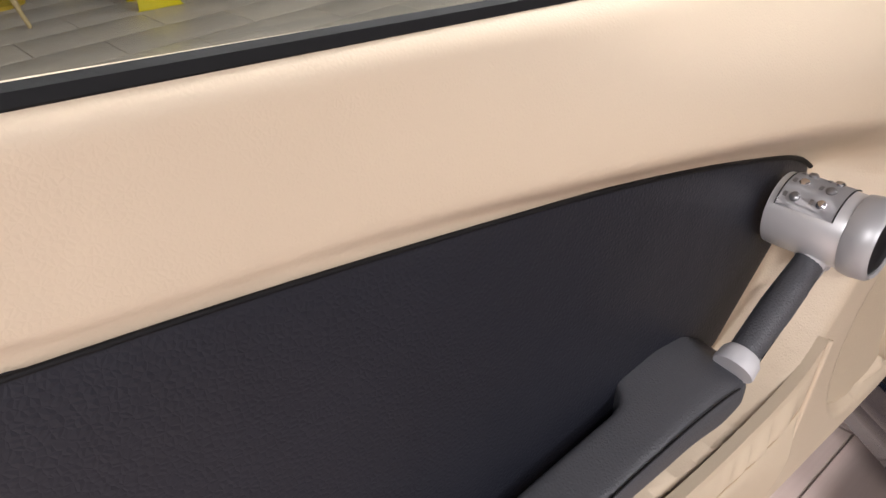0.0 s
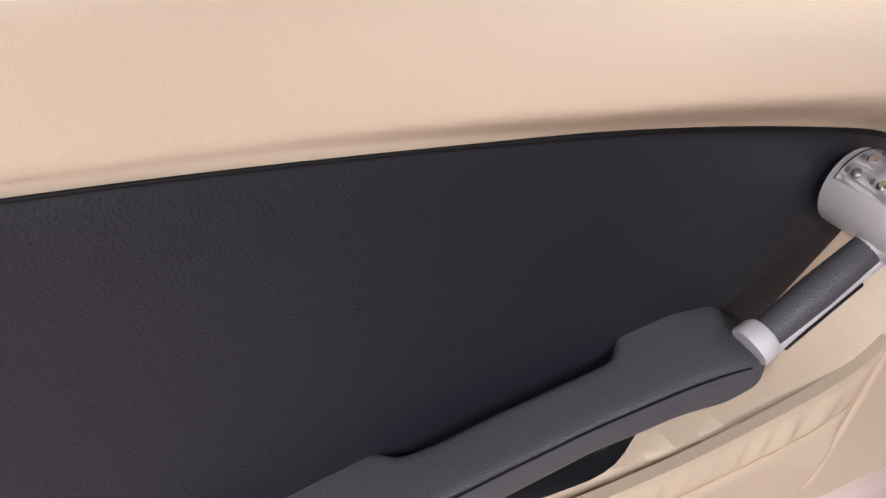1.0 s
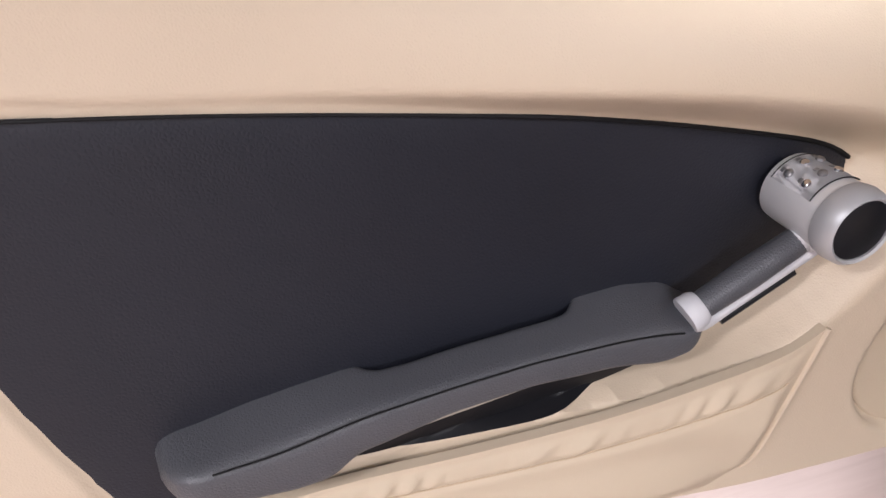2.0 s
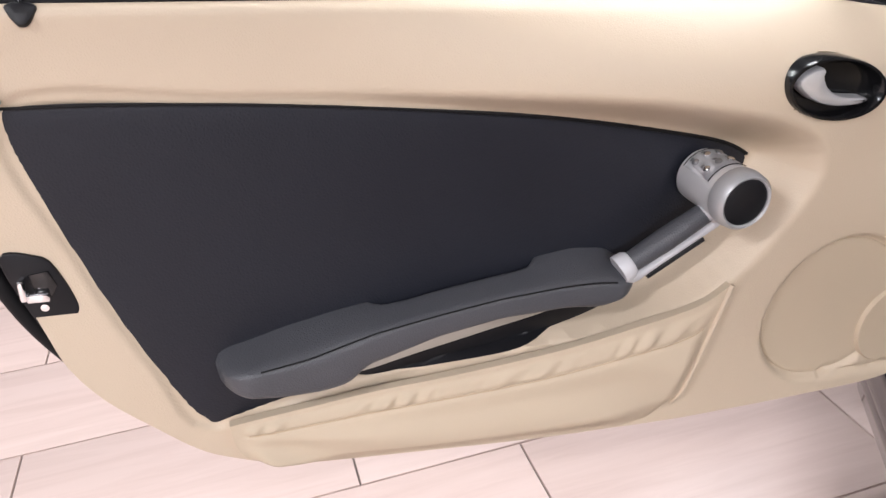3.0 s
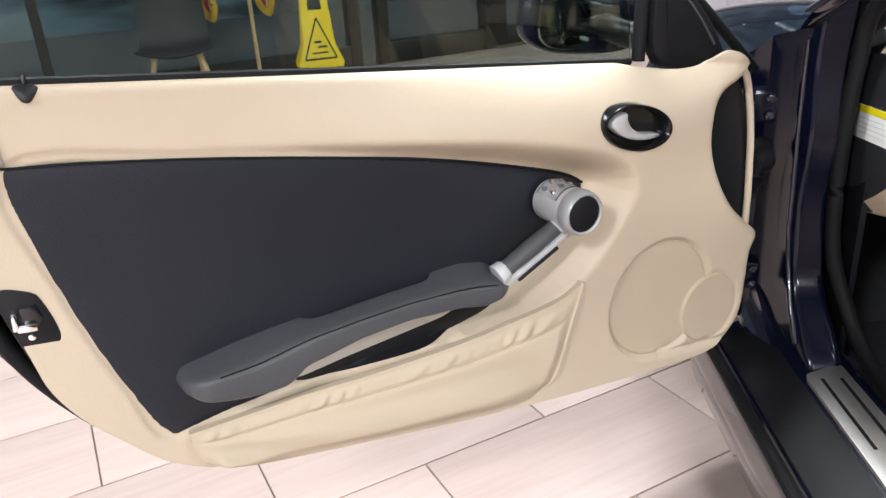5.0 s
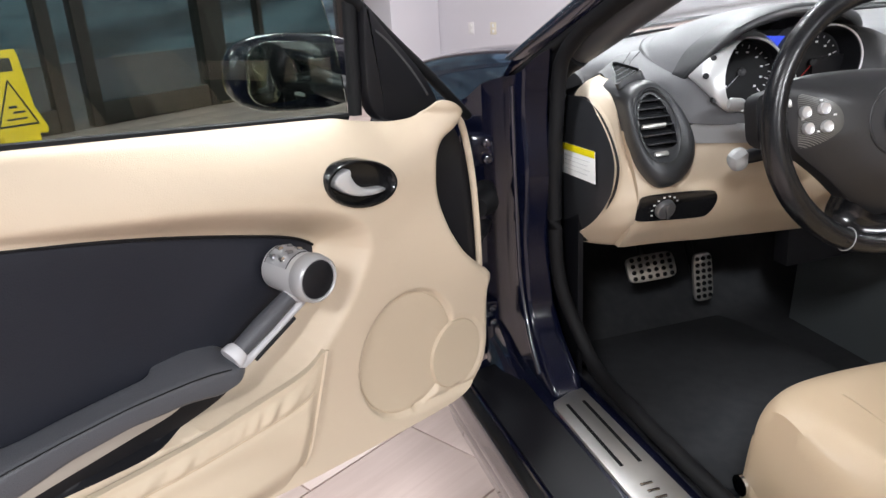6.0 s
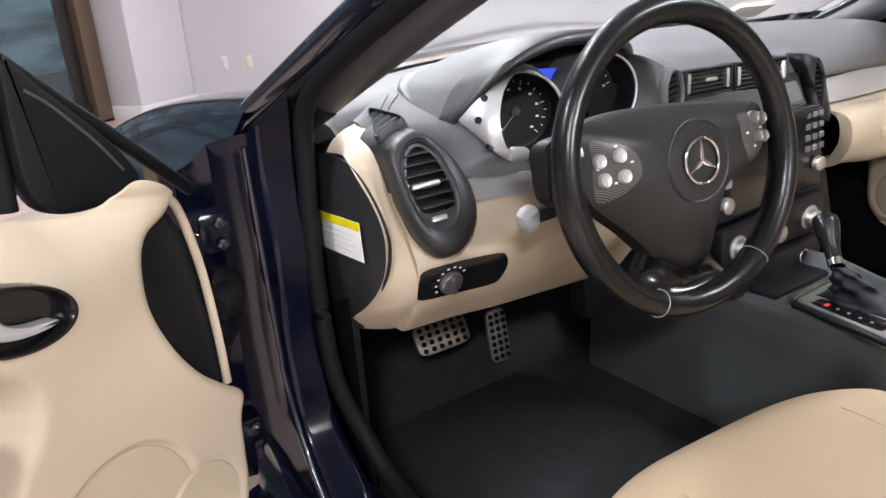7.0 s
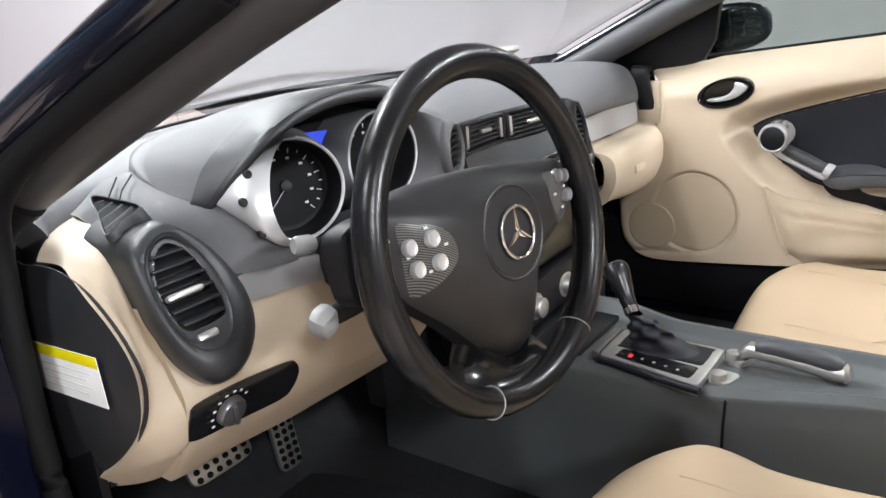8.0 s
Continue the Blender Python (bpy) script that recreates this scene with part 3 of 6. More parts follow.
    # speaker grilles
    for nm, (cx, cy, r) in (("speaker_grille", SPK1), ("tweeter_grille", SPK2)):
        lift = 0.0012
        disc = lathe([(r - 0.0020, -0.012), (r - 0.0020, 0.0), (r - 0.0036, 0.0014)] + [(r * w, 0.0018) for w in (0.94, 0.85, 0.7, 0.5, 0.3, 0.1)], 64, Matrix.Translation((cx, cy, 0)))
        P(nm, ([(x, -(trim_n(x, y, False) - sunk(SPK1 if nm == "speaker_grille" else SPK2, x) + lift + h), y) for x, y, h in disc[0]], disc[1]), GRILLE, "beige perforated grille disc", sharp=60)
    # seat switch knob
    km = face_m(Matrix(), -0.008) @ Matrix.Translation((0.686, -0.189, 0))
    knob = P("seat_control_knob", lathe([(0.0305, 0.018), (0.031, 0.026), (0.0308, 0.078), (0.0298, 0.080)], 48, km), SILVER, "satin silver knob with seat buttons")
    part("rim", lathe([(0.028, 0.078), (0.0322, 0.080), (0.0333, 0.087), (0.0318, 0.099), (0.0286, 0.1024), (0.0264, 0.101), (0.0264, 0.09)], 48, km), PALE, knob, "pale silver ring", m)
    part("cap", lathe([(0.0260, 0.094), (0.0260, 0.0994), (0.0230, 0.1012), (0.002, 0.1018)], 40, km), PLASTIC, knob, "black cap", m)
    a0, a1 = radians(62), radians(154)

    def panel(s, t):
        a, r = a0 + (a1 - a0) * s, 0.0320
        return r * math.cos(a), r * math.sin(a), 0.024 + 0.046 * t
    part("button_panel", sheet(lambda s, t: panel(s, t), 16, 4, (0, 0, 0.0001)), PANEL, knob, "", m @ km)
    for t0 in (0.0, 1.0):
        part("panel_joint", tube([Vector(panel(k / 16, t0)) for k in range(17)], 0.0006, 6), PLASTIC, knob, "", m @ km)
    for k in range(3):
        for j in range(2):
            a = radians(82 + 27 * k)
            mm = km @ pose(0, 0, 0.036 + 0.021 * j, 0, 0, math.degrees(a)) @ Matrix.Translation((0.0313, 0, 0)) @ pose(0, 0, 0, 0, 90, 0)
            part("button", lathe([(0.0042, 0), (0.0040, 0.0022), (0.0028, 0.0034), (0.001, 0.0038)], 14, mm), CHROME if (k + j) % 2 else GUN, knob, "", m)
            part("button_mark", rbox(0.0075, 0, 0.0012, 0.003, 0.0045, 0.0008, 0.0002, mm), GUN, knob, "", m)
    # grip between armrest and knob
    g0, g1 = Vector((0.586, -0.050, -0.273)), Vector((0.672, -0.050, -0.218))
    grip = P("pull_grip", tube([g0.lerp(g1, k / 12) for k in range(13)], lambda s: 0.0135 - 0.0015 * abs(2 * s - 1), 18), ARM, "dark leather pull grip")
    dn = Vector((0.011, 0, -0.0165))
    part("grip_rail", tube(spline([g0 + dn * 0.5 + (g0 - g1) * 0.09, g0 + dn * 0.9 + (g0 - g1) * 0.02, g0.lerp(g1, 0.2) + dn, g1 + dn * 0.95, g1 + dn * 0.5 + (g1 - g0) * 0.16], 24), lambda s: 0.0060 + 0.004 * abs(2 * s - 1) ** 4, 12), PANEL, grip, "satin silver rail", m)
    part("grip_rail", tube([g0.lerp(g1, 0.12) + dn * 1.45, g0.lerp(g1, 0.86) + dn * 1.45], 0.0045, 10), PLASTIC, grip, "", m)
    part("grip_neck", tube([g1, g1.lerp(Vector((0.684, -0.060, -0.194)), 0.9)], 0.0125, 16), PANEL, grip, "pale silver neck", m)
    gd = (g1 - g0).normalized()
    for c, r, fl in ((g0 - gd * 0.004, 0.0150, 0.0030), (g1 + gd * 0.008, 0.0150, 0.0)):
        part("ring", tube([c - gd * 0.008, c - gd * 0.006, c + gd * 0.004, c + gd * 0.008], lambda s: r + fl * (1 - s) - 0.0015 * (abs(s - 0.5) > 0.4), 22), PANEL, grip, "pale silver ring", m)
    # opener
    hm = face_m(Matrix(), 0.060) @ pose(*OPENER, 0, 0, 0, -7)
    cup = P("opener_bezel", lathe([(1.07, -0.014), (1.07, 0.004), (1.04, 0.0085), (0.97, 0.0085), (0.91, 0.004), (0.89, -0.010), (0.4, -0.012), (0.05, -0.012)], 56, hm @ Matrix.Diagonal((0.062, 0.0315, 1, 1))), GLOSSBLACK, "gloss black oval opener cup")
    crescent = [(q.x, q.y) for q in spline(((-0.058, 0.004), (-0.047, 0.016), (-0.028, 0.022), (-0.026, 0.012), (-0.012, -0.001), (0.010, -0.007), (0.046, -0.0055), (0.049, -0.010), (0.03, -0.0165), (0.0, -0.0195), (-0.028, -0.016), (-0.052, -0.005)), 44, True)]
    part("opener_lever", plate([(0.89 * x, 0.90 * y) for x, y in crescent], -0.008, 0.008, 0.004, hm), SILVER, cup, "satin silver lever", m)
    # lock pin
    lk = P("lock_pin_bezel", plate([(q.x, q.y) for q in spline(((-0.012, 0.004), (-0.006, 0.0085), (0.006, 0.0085), (0.012, 0.004), (0.005, -0.008), (0.0, -0.0105), (-0.005, -0.008)), 28, True)], 0, 0.006, 0.003, face_m(Matrix(), 0.006) @ pose(0.026, -0.010, 0, -25, 0, 0)), PLASTIC, "dark grey pin bezel")
    part("lock_pin", tube([(0.026, -0.006, -0.012), (0.026, -0.004, 0.002), (0.026, -0.003, 0.008)], lambda s: 0.0036 - 0.0008 * s, 14), GLOSSBLACK, lk, "", m)
    # rear edge trim and latch
    P("edge_trim", plate([(q[0], q[1]) for q in ((-0.018, -0.002), (-0.009, -0.002), (-0.003, -0.082), (-0.014, -0.087), (-0.031, -0.172), (-0.047, -0.168), (-0.031, -0.076))], 0, 0.012, 0.004, face_m(Matrix(), -0.002)), PALE, "pale silver edge strip")
    lt = P("latch_plate", plate([(q.x, q.y) for q in spline(((-0.032, -0.222), (0.0, -0.223), (0.012, -0.236), (0.026, -0.276), (0.021, -0.291), (-0.006, -0.300), (-0.013, -0.292)), 36, True)], 0, 0.010, 0.002, face_m(Matrix(), -0.002)), PLASTIC, "black latch plate")
    part("latch_mouth", plate([(-0.012, -0.240), (0.006, -0.237), (0.011, -0.253), (0.005, -0.264), (-0.007, -0.262)], 0, 0.0015, 0.0005, face_m(Matrix(), 0.0075)), GLOSSBLACK, lt, "", m)
    part("latch_catch", join(rbox(-0.017, -0.012, -0.252, 0.006, 0.012, 0.022, 0.002), rbox(-0.006, -0.010, -0.262, 0.020, 0.008, 0.010, 0.002)), CHROME, lt, "bright steel catch", m)
    part("latch_screw", lathe([(0.004, 0), (0.0038, 0.002), (0.001, 0.0026)], 14, face_m(Matrix(), 0.0075) @ Matrix.Translation((-0.003, -0.275, 0))), CHROME, lt, "", m)
    # hinge end: dark cover and pale bead
    if not glazed:
        P("corner_trim", plate([(0.80, 0.165), (0.83, 0.04), (0.86, -0.004), (0.93, -0.016), (1.13, -0.03), (1.13, 0.012)], 0, 0.022, 0.004, face_m(Matrix(), -0.035)), PLASTIC, "black corner trim")
        P("front_filler", plate([(0.92, -0.035), (1.09, -0.035), (1.09, -0.30), (0.93, -0.30)], 0, 0.012, 0.004, face_m(Matrix(), 0.02)), BEIGE)
    if glazed:
        P("hinge_end_cover", plate([(q.x, q.y) for q in spline(((1.004, -0.004), (0.965, -0.036), (0.948, -0.075), (0.952, -0.125), (0.977, -0.176), (1.014, -0.222), (1.060, -0.254), (1.087, -0.262), (1.075, -0.18), (1.055, -0.08)), 48, True)], 0, 0.006, 0.002, face_m(Matrix(), 0.022)), PLASTIC, "black hinge end cover")
        P("hinge_end_bead", tube(spline([(x, -0.034, z) for x, z in ((1.012, -0.002), (1.034, -0.02), (1.061, -0.097), (1.079, -0.187), (1.090, -0.268))], 24), 0.0058, 10), BEIGE)
    # shell behind the panel
    shell_at = coons(curve(((-0.075, -0.02), (0.0, -0.05), (0.4, -0.05), (1.03, -0.05))), curve(((1.03, -0.05), (1.10, -0.25), (1.07, -0.47))), curve(((0.16, -0.51), (0.5, -0.51), (1.07, -0.47))), curve(((-0.075, -0.02), (-0.100, -0.10), (-0.092, -0.2), (-0.045, -0.32), (0.04, -0.43), (0.16, -0.51))))

    def shell(s, t):
        q = shell_at(s, t)
        return q.x, 0.034 + 0.03 * ease(0.05, 0.0, s), q.y
    P("door_shell", sheet(shell, 40, 24, (0, 0.085, 0)), JAMB, "dark navy painted door shell")
    for su, sv, sh in ((-0.076, -0.070, 0.024), (-0.081, -0.108, 0.030), (-0.079, -0.150, 0.032), (-0.066, -0.196, 0.034)):
        loop = ellipse(su, sv, 0.012, sh / 2, 32, 0.10, 5)
        frame_ring = P("shell_pressing", grid(lambda s, t: (lambda p, c: (p[0] + 0.0022 * math.cos(2 * math.pi * t) * (p[0] - su) / 0.012, c - 0.0022 * math.sin(2 * math.pi * t), p[1] + 0.0022 * math.cos(2 * math.pi * t) * (p[1] - sv) / 0.016))(loop[round(s * 32) % 32], 0.050), 32, 8, True, True), PAINT)
        part("pressing_hole", plate(loop, 0, 0.003, 0.001, face_m(Matrix(), -0.053)), PLASTIC, frame_ring, "", m)
    P("weatherstrip", tube(spline([(x, 0.030, z) for x, z in ((-0.045, 0.0), (-0.062, -0.08), (-0.062, -0.19), (-0.026, -0.31), (0.05, -0.415), (0.15, -0.497))], 40), 0.010, 12), RUBBER)
    P("window_seal", tube([(u, 0.013 - belt_n(u), -0.001) for u in (-0.03, 0.2, 0.5, 0.86)], 0.0062, 8), RUBBER)
    # sail panel and mirror
    P("sail_panel", plate([(q.x, q.y) for q in spline(((0.880, 0.160), (0.884, 0.05), (0.898, 0.006), (0.930, -0.012), (0.985, -0.012), (1.046, 0.004), (1.010, 0.060), (0.93, 0.125), (0.892, 0.158)), 48, True)], 0, 0.022, 0.008, face_m(Matrix(), -0.050)), PLASTIC, "black mirror triangle cover")
    P("sail_groove", tube(spline([(0.902, 0.029, 0.125), (0.93, 0.0285, 0.108), (0.98, 0.0285, 0.066), (1.018, 0.0285, 0.026)], 16), 0.0022, 8), PILLAR)
    P("window_guide", join(*[tube(spline([(0.80, 0.044, 0.208), (0.821, 0.042, 0.196), (0.889, 0.042, 0.155), (0.955, 0.042, 0.109), (1.019, 0.042, 0.067), (1.084, 0.042, 0.021), (1.14, 0.044, -0.018)], 30), 0.009, 10), tube([(0.868, 0.048, 0.165), (0.876, 0.046, 0.0)], 0.011, 10)][:2 if glazed else 1]), RUBBER)
    pane = P("window_pane", sheet(lambda s, t: (-0.055 + 0.93 * s + 0.045 * t * (1 - s) - 0.10 * s * t * t, 0.020 - belt_n(-0.055 + 0.93 * s) + 0.02 * t, -0.06 + 0.355 * t), 12, 8, (0, 0.004, 0)), TINT, "green tinted side window")
    pane.visible_shadow = False
    mc = m @ Matrix.Translation((0.882, 0.185, 0.058)) @ pose(0, 0, 0, 0, 0, 4)

    def bowl(s, t):
        a, b = 2 * math.pi * s, math.pi * t
        c, q = math.cos(a), math.sin(a)
        rr = math.sin(b) ** 0.6
        x, z = 0.145 * rr * math.copysign(abs(c) ** 0.7, c), 0.062 * rr * math.copysign(abs(q) ** 0.7, q)
        y = -math.cos(b)
        return x, 0.06 * y if y > 0 else 0.02 * y, z
    mirror = part("wing_mirror", grid(bowl, 40, 16, cu=True), PAINT, door, "dark navy wing mirror housing", mc)
    part("mirror_glass", plate(ellipse(-0.048, -0.001, 0.078, 0.050, 40, 0, 3.2), 0, 0.004, 0.001, mc @ Matrix(((1, 0, 0, 0), (0, 0, -1, -0.0185), (0, 1, 0, 0), (0, 0, 0, 1)))), MIRROR, mirror, "silvered mirror glass")
    part("mirror_arm", tube([(0.92, 0.06 if glazed else 0.12, 0.03), (0.91, 0.13, 0.035), (0.90, 0.17, 0.045)], 0.022, 12), PLASTIC, mirror, "", m)
    return door


GRILLE = mat("beige_perforated_grille", (0.54, 0.44, 0.32), 0.55, bump=0.8, scale=650, vary=0.05, kind="leather")
build_door(DOOR, True)
build_door(PDOOR, False)

# ---- dashboard: x right, y ahead, z up, from the car's middle ----

def RM(f0):
    """From a flat outline (x, y) to a piece facing the seats at y = f0."""
    return face_m(Matrix(), -f0)


PAD_CURVE = curve(((0, 0), (0.45, 0.12), (0.72, 0.11), (0.88, 0.0), (0.965, -0.24), (1.0, -0.55), (0.985, -0.90), (0.90, -1.05)), 80)


def pad(s, t):
    r = -0.715 + 1.43 * s
    k = abs(r) / 0.715
    ff, zf = 0.37 - 0.27 * k ** 3, 0.868 - 0.012 * k * k
    q = PAD_CURVE(t)
    rc, dz = q.x, q.y * 0.1
    fr = -0.152 + 0.05 * k ** 6 + 0.014 * ease(0.28, 0.22, r) + 0.135 * ease(-0.74, -0.70, r) * ease(-0.14, -0.18, r)
    return r, ff + (fr - ff) * rc, zf + dz - 0.02 * k ** 8


# the dashboard's parts are laid out plainly and then drawn to their places: place and pull of each hold
PULL = ((-0.759, -0.109, 0.682, -0.0069, -0.0973, 0.0165), (-0.692, -0.177, 0.600, 0.0349, 0.0593, -0.0075), (-0.703, -0.05, 0.852, 0.0462, 0.034, -0.0094), (-0.158, -0.172, 0.84, 0.0381, 0.0382, 0.0197),
        (-0.53, -0.1, 0.863, 0.0274, 0.0014, -0.0105), (-0.512, -0.104, 0.79, -0.0221, -0.0345, 0.0172), (-0.45, -0.112, 0.828, -0.024, -0.0118, 0.0039), (-0.554, -0.168, 0.655, 0.0036, -0.0253, -0.0165),
        (-0.75, -0.08, 0.572, 0.012, 0.0683, -0.036), (-0.666, -0.172, 0.769, -0.0072, 0.0128, 0.0045), (-0.65, -0.176, 0.706, -0.0123, -0.0068, 0.0115), (-0.658, -0.16, 0.672, -0.0027, -0.0104, 0.0059),
        (0.252, -0.165, 0.68, -0.0458, -0.0444, 0.007), (0.67, -0.11, 0.698, 0.0134, -0.0229, 0.0059), (0.3, -0.17, 0.552, 0.0204, -0.0069, 0.0356), (-0.228, -0.112, 0.836, -0.0332, -0.0774, -0.0071))
HOLD, DRAW = np.array(PULL)[:, :3], np.array(PULL)[:, 3:]
LEAN = np.array(((0.0511, 0.0194, 0.0064), (-0.0055, -0.0687, 0.0067), (0.0461, 0.0592, -0.042)))


def shaped(shape):
    p = np.array([tuple(q) for q in shape[0]])
    near = np.exp(-((p[:, None] - HOLD[None]) ** 2).sum(2) / (2 * 0.11 ** 2))
    p = p + (p - np.array((-0.3, -0.13, 0.75))) @ LEAN + np.array((-0.0094, 0.0184, -0.0014)) + near @ DRAW
    p[:, 2] -= 0.034 * np.exp(-((p[:, 0] + 0.680) / 0.05) ** 2 - ((p[:, 1] + 0.018) / 0.072) ** 2)
    return [tuple(q) for q in p], shape[1]


dash = part("dashboard", shaped(sheet(pad, 70, 42, (0, 0.05, -0.03))), DASH, car, "anthracite soft-touch dashboard", sharp=60)


def DP(name, shape, material, label="", parent=None, sharp=38):
    return part(name, shaped(shape), material, parent or dash, label, None, sharp)


for k in range(2):
    DP("dash_seam", tube([(-0.695 + 0.012 * k, -0.060, 0.8655), (-0.655 + 0.012 * k, -0.014 - 0.008 * k, 0.8735), (-0.622 + 0.012 * k, 0.012 - 0.012 * k, 0.8765)], 0.0011, 6), RUBBER)
DP("windscreen_duct", tube([(r, 0.34 - 0.27 * (abs(r) / 0.715) ** 3, 0.874) for r in [-0.55 + 0.055 * k for k in range(21)]], 0.006, 8, 0.5), PLASTIC)


KNEE = curve(((0.50, -0.080, 0), (0.535, -0.112, 0), (0.565, -0.140, 0), (0.60, -0.158, 0), (0.63, -0.168, 0), (0.655, -0.168, 0), (0.68, -0.157, 0), (0.71, -0.141, 0), (0.74, -0.130, 0), (0.77, -0.112, 0)), 120)
KNEE_LOW = ((-0.76, 0.536), (-0.72, 0.538), (-0.67, 0.535), (-0.597, 0.531), (-0.491, 0.524), (-0.36, 0.512), (-0.2, 0.500))


def knee_f(x, z):
    f = KNEE(min(1, max(0, (z - 0.50) / 0.27))).y - 0.012 * ease(-0.66, -0.50, x)
    well = math.hypot((x + 0.644) / 0.060, (z - 0.742) / 0.086)
    return f + 0.05 * max(0, (-0.69 - x) / 0.06) ** 2 + 0.08 * (1 - ease(0.80, 0.98, well))


def knee(s, t):
    r = -0.705 + 0.465 * s
    lo, hi = along(KNEE_LOW, r), along(((-0.71, 0.75), (-0.60, 0.745), (-0.45, 0.735), (-0.2, 0.72)), r)
    z = lo + (hi - lo) * t
    return r, knee_f(r, z), z


NP = lambda name, shape, material, label="", parent=None, sharp=38: part(name, shape, material, parent or dash, label, None, sharp)
NP("knee_panel", sheet(knee, 110, 60, (0, 0.02, 0.0)), BEIGE, "beige vinyl knee panel", sharp=60)
NP("knee_underside", sheet(lambda s, t: (-0.75 + 0.6 * s, -0.06 + 0.35 * t, along(KNEE_LOW, -0.75 + 0.6 * s) + 0.004), 8, 8, (0, 0, 0.01)), PLASTIC)
END = ((0.060, 0.520), (0.035, 0.520), (-0.021, 0.541), (-0.084, 0.576), (-0.131, 0.613), (-0.167, 0.653), (-0.182, 0.685), (-0.184, 0.713), (-0.170, 0.740), (-0.148, 0.764), (-0.119, 0.786), (-0.085, 0.799), (-0.053, 0.804), (0.0, 0.800), (0.060, 0.780))
e1 = curve([(-0.760 + 0.022 * ease(0.780, 0.806, z) * ease(-0.16, 0.0, y), y, z) for y, z in ((-0.012, 0.533),) + END[3:14]])
e2 = curve(((-0.695, -0.085, 0.534), (-0.699, -0.125, 0.572), (-0.700, -0.152, 0.600), (-0.698, -0.163, 0.640), (-0.698, -0.150, 0.672), (-0.704, -0.130, 0.705), (-0.706, -0.110, 0.740), (-0.705, -0.090, 0.778), (-0.698, -0.062, 0.803), (-0.680, -0.015, 0.816), (-0.660, 0.035, 0.828), (-0.650, 0.065, 0.822)))


def stripe(s, t):
    q, bead = e1(s).lerp(e2(s), t), math.sin(math.pi * t)
    return q.x - 0.002 * bead, q.y - 0.002 * bead + (e2(s).y - e1(s).y) * t * (1 - t), q.z + 0.002 * bead


NP("dash_side_stripe", sheet(stripe, 60, 14, (0.02, 0.02, 0)), BEIGE, "beige vinyl dash side stripe", sharp=60)
SIDE = Matrix(((0, 0, -1, -0.7535), (1, 0, 0, 0), (0, 1, 0, 0), (0, 0, 0, 1)))     # outline (ahead, up), depth towards the door
panel = part("dash_end_panel", dome([(q.x, q.y) for q in spline(END, 72, True)], 0.0, 0.014, 10, (-0.03, 0.68), 0.001), HOUSING, dash, "black dash end panel", SIDE)
TILT = SIDE @ Matrix.Translation((0, 0, 0.0145)) @ pose(-0.067, 0.694, 0, 0, 0, -3)
NP("service_label", plate([(0.065, 0.029), (-0.065, 0.029), (-0.065, -0.027), (0.065, -0.027)], 0, 0.0012, 0.0003, TILT), WHITE, "white and yellow service label", panel)
NP("label_band", plate([(0.065, 0.029), (-0.065, 0.029), (-0.065, 0.017), (0.065, 0.017)], 0.0012, 0.0018, 0.0002, TILT), STICKY, "yellow band", panel)
for k in range(4):
    NP("label_print", rbox(0.004 * (k % 2), 0.008 - 0.008 * k, 0.0014, 0.095 - 0.01 * (k % 2), 0.0012, 0.0006, 0.0001, TILT), INK, "", panel)


def vent(outline, inner, f0, slats, parent, tab=True, frame_mat=None):
    """An air vent: rim round a dark mouth, slats across, a silver slide."""
    cx, cz, rx, rz, turn = inner
    n = len(outline)
    hole = ellipse(cx, cz, rx, rz, n, turn)
    # start both rings at the nearest points
    j = min(range(n), key=lambda q: (hole[q][0] - outline[0][0]) ** 2 + (hole[q][1] - outline[0][1]) ** 2)
    if sum(a[0] * b[1] - b[0] * a[1] for a, b in zip(outline, outline[1:] + outline[:1])) < 0:
        outline = outline[:1] + outline[:0:-1]
    hole = hole[j:] + hole[:j]
    rings = []
    for w, d in ((0, 0.03), (0, -0.004), (0.12, -0.012), (0.6, -0.016), (0.9, -0.012), (1.0, 0.002), (0.98, 0.05)):
        if w <= 1:
            rings.append([(a[0] + (b[0] - a[0]) * w, f0 + d - 0.0, a[1] + (b[1] - a[1]) * w) for a, b in zip(outline, hole)])
    v = [q for ring in rings for q in ring]
    f = [(i * n + k, i * n + (k + 1) % n, (i + 1) * n + (k + 1) % n, (i + 1) * n + k) for i in range(len(rings) - 1) for k in range(n)]
    f.append(tuple((len(rings) - 1) * n + k for k in range(n)))
    body = DP("air_vent", (v, f), frame_mat or PLASTIC, "dark round-edged air vent", parent, 50)
    for k in range(slats):
        z = cz + rz * (-0.86 + 1.72 * (k + 0.5) / slats)
        half = rx * math.sqrt(max(0.05, 1 - ((z - cz) / rz) ** 2)) * 1.02
        dx = -math.tan(turn) * 0.0
        DP("slat", rbox(cx + dx + (z - cz) * -math.sin(turn) * 0.6, f0 - 0.002, z, 2 * half, 0.014, 0.0035, 0.001), PLASTIC, "", body)
    if tab:
        DP("slide_tab", rbox(cx - 0.002, f0 - 0.010, cz - 0.003, rx * 1.15, 0.012, 0.009, 0.003), ALU, "silver slide tab", body)
    return body


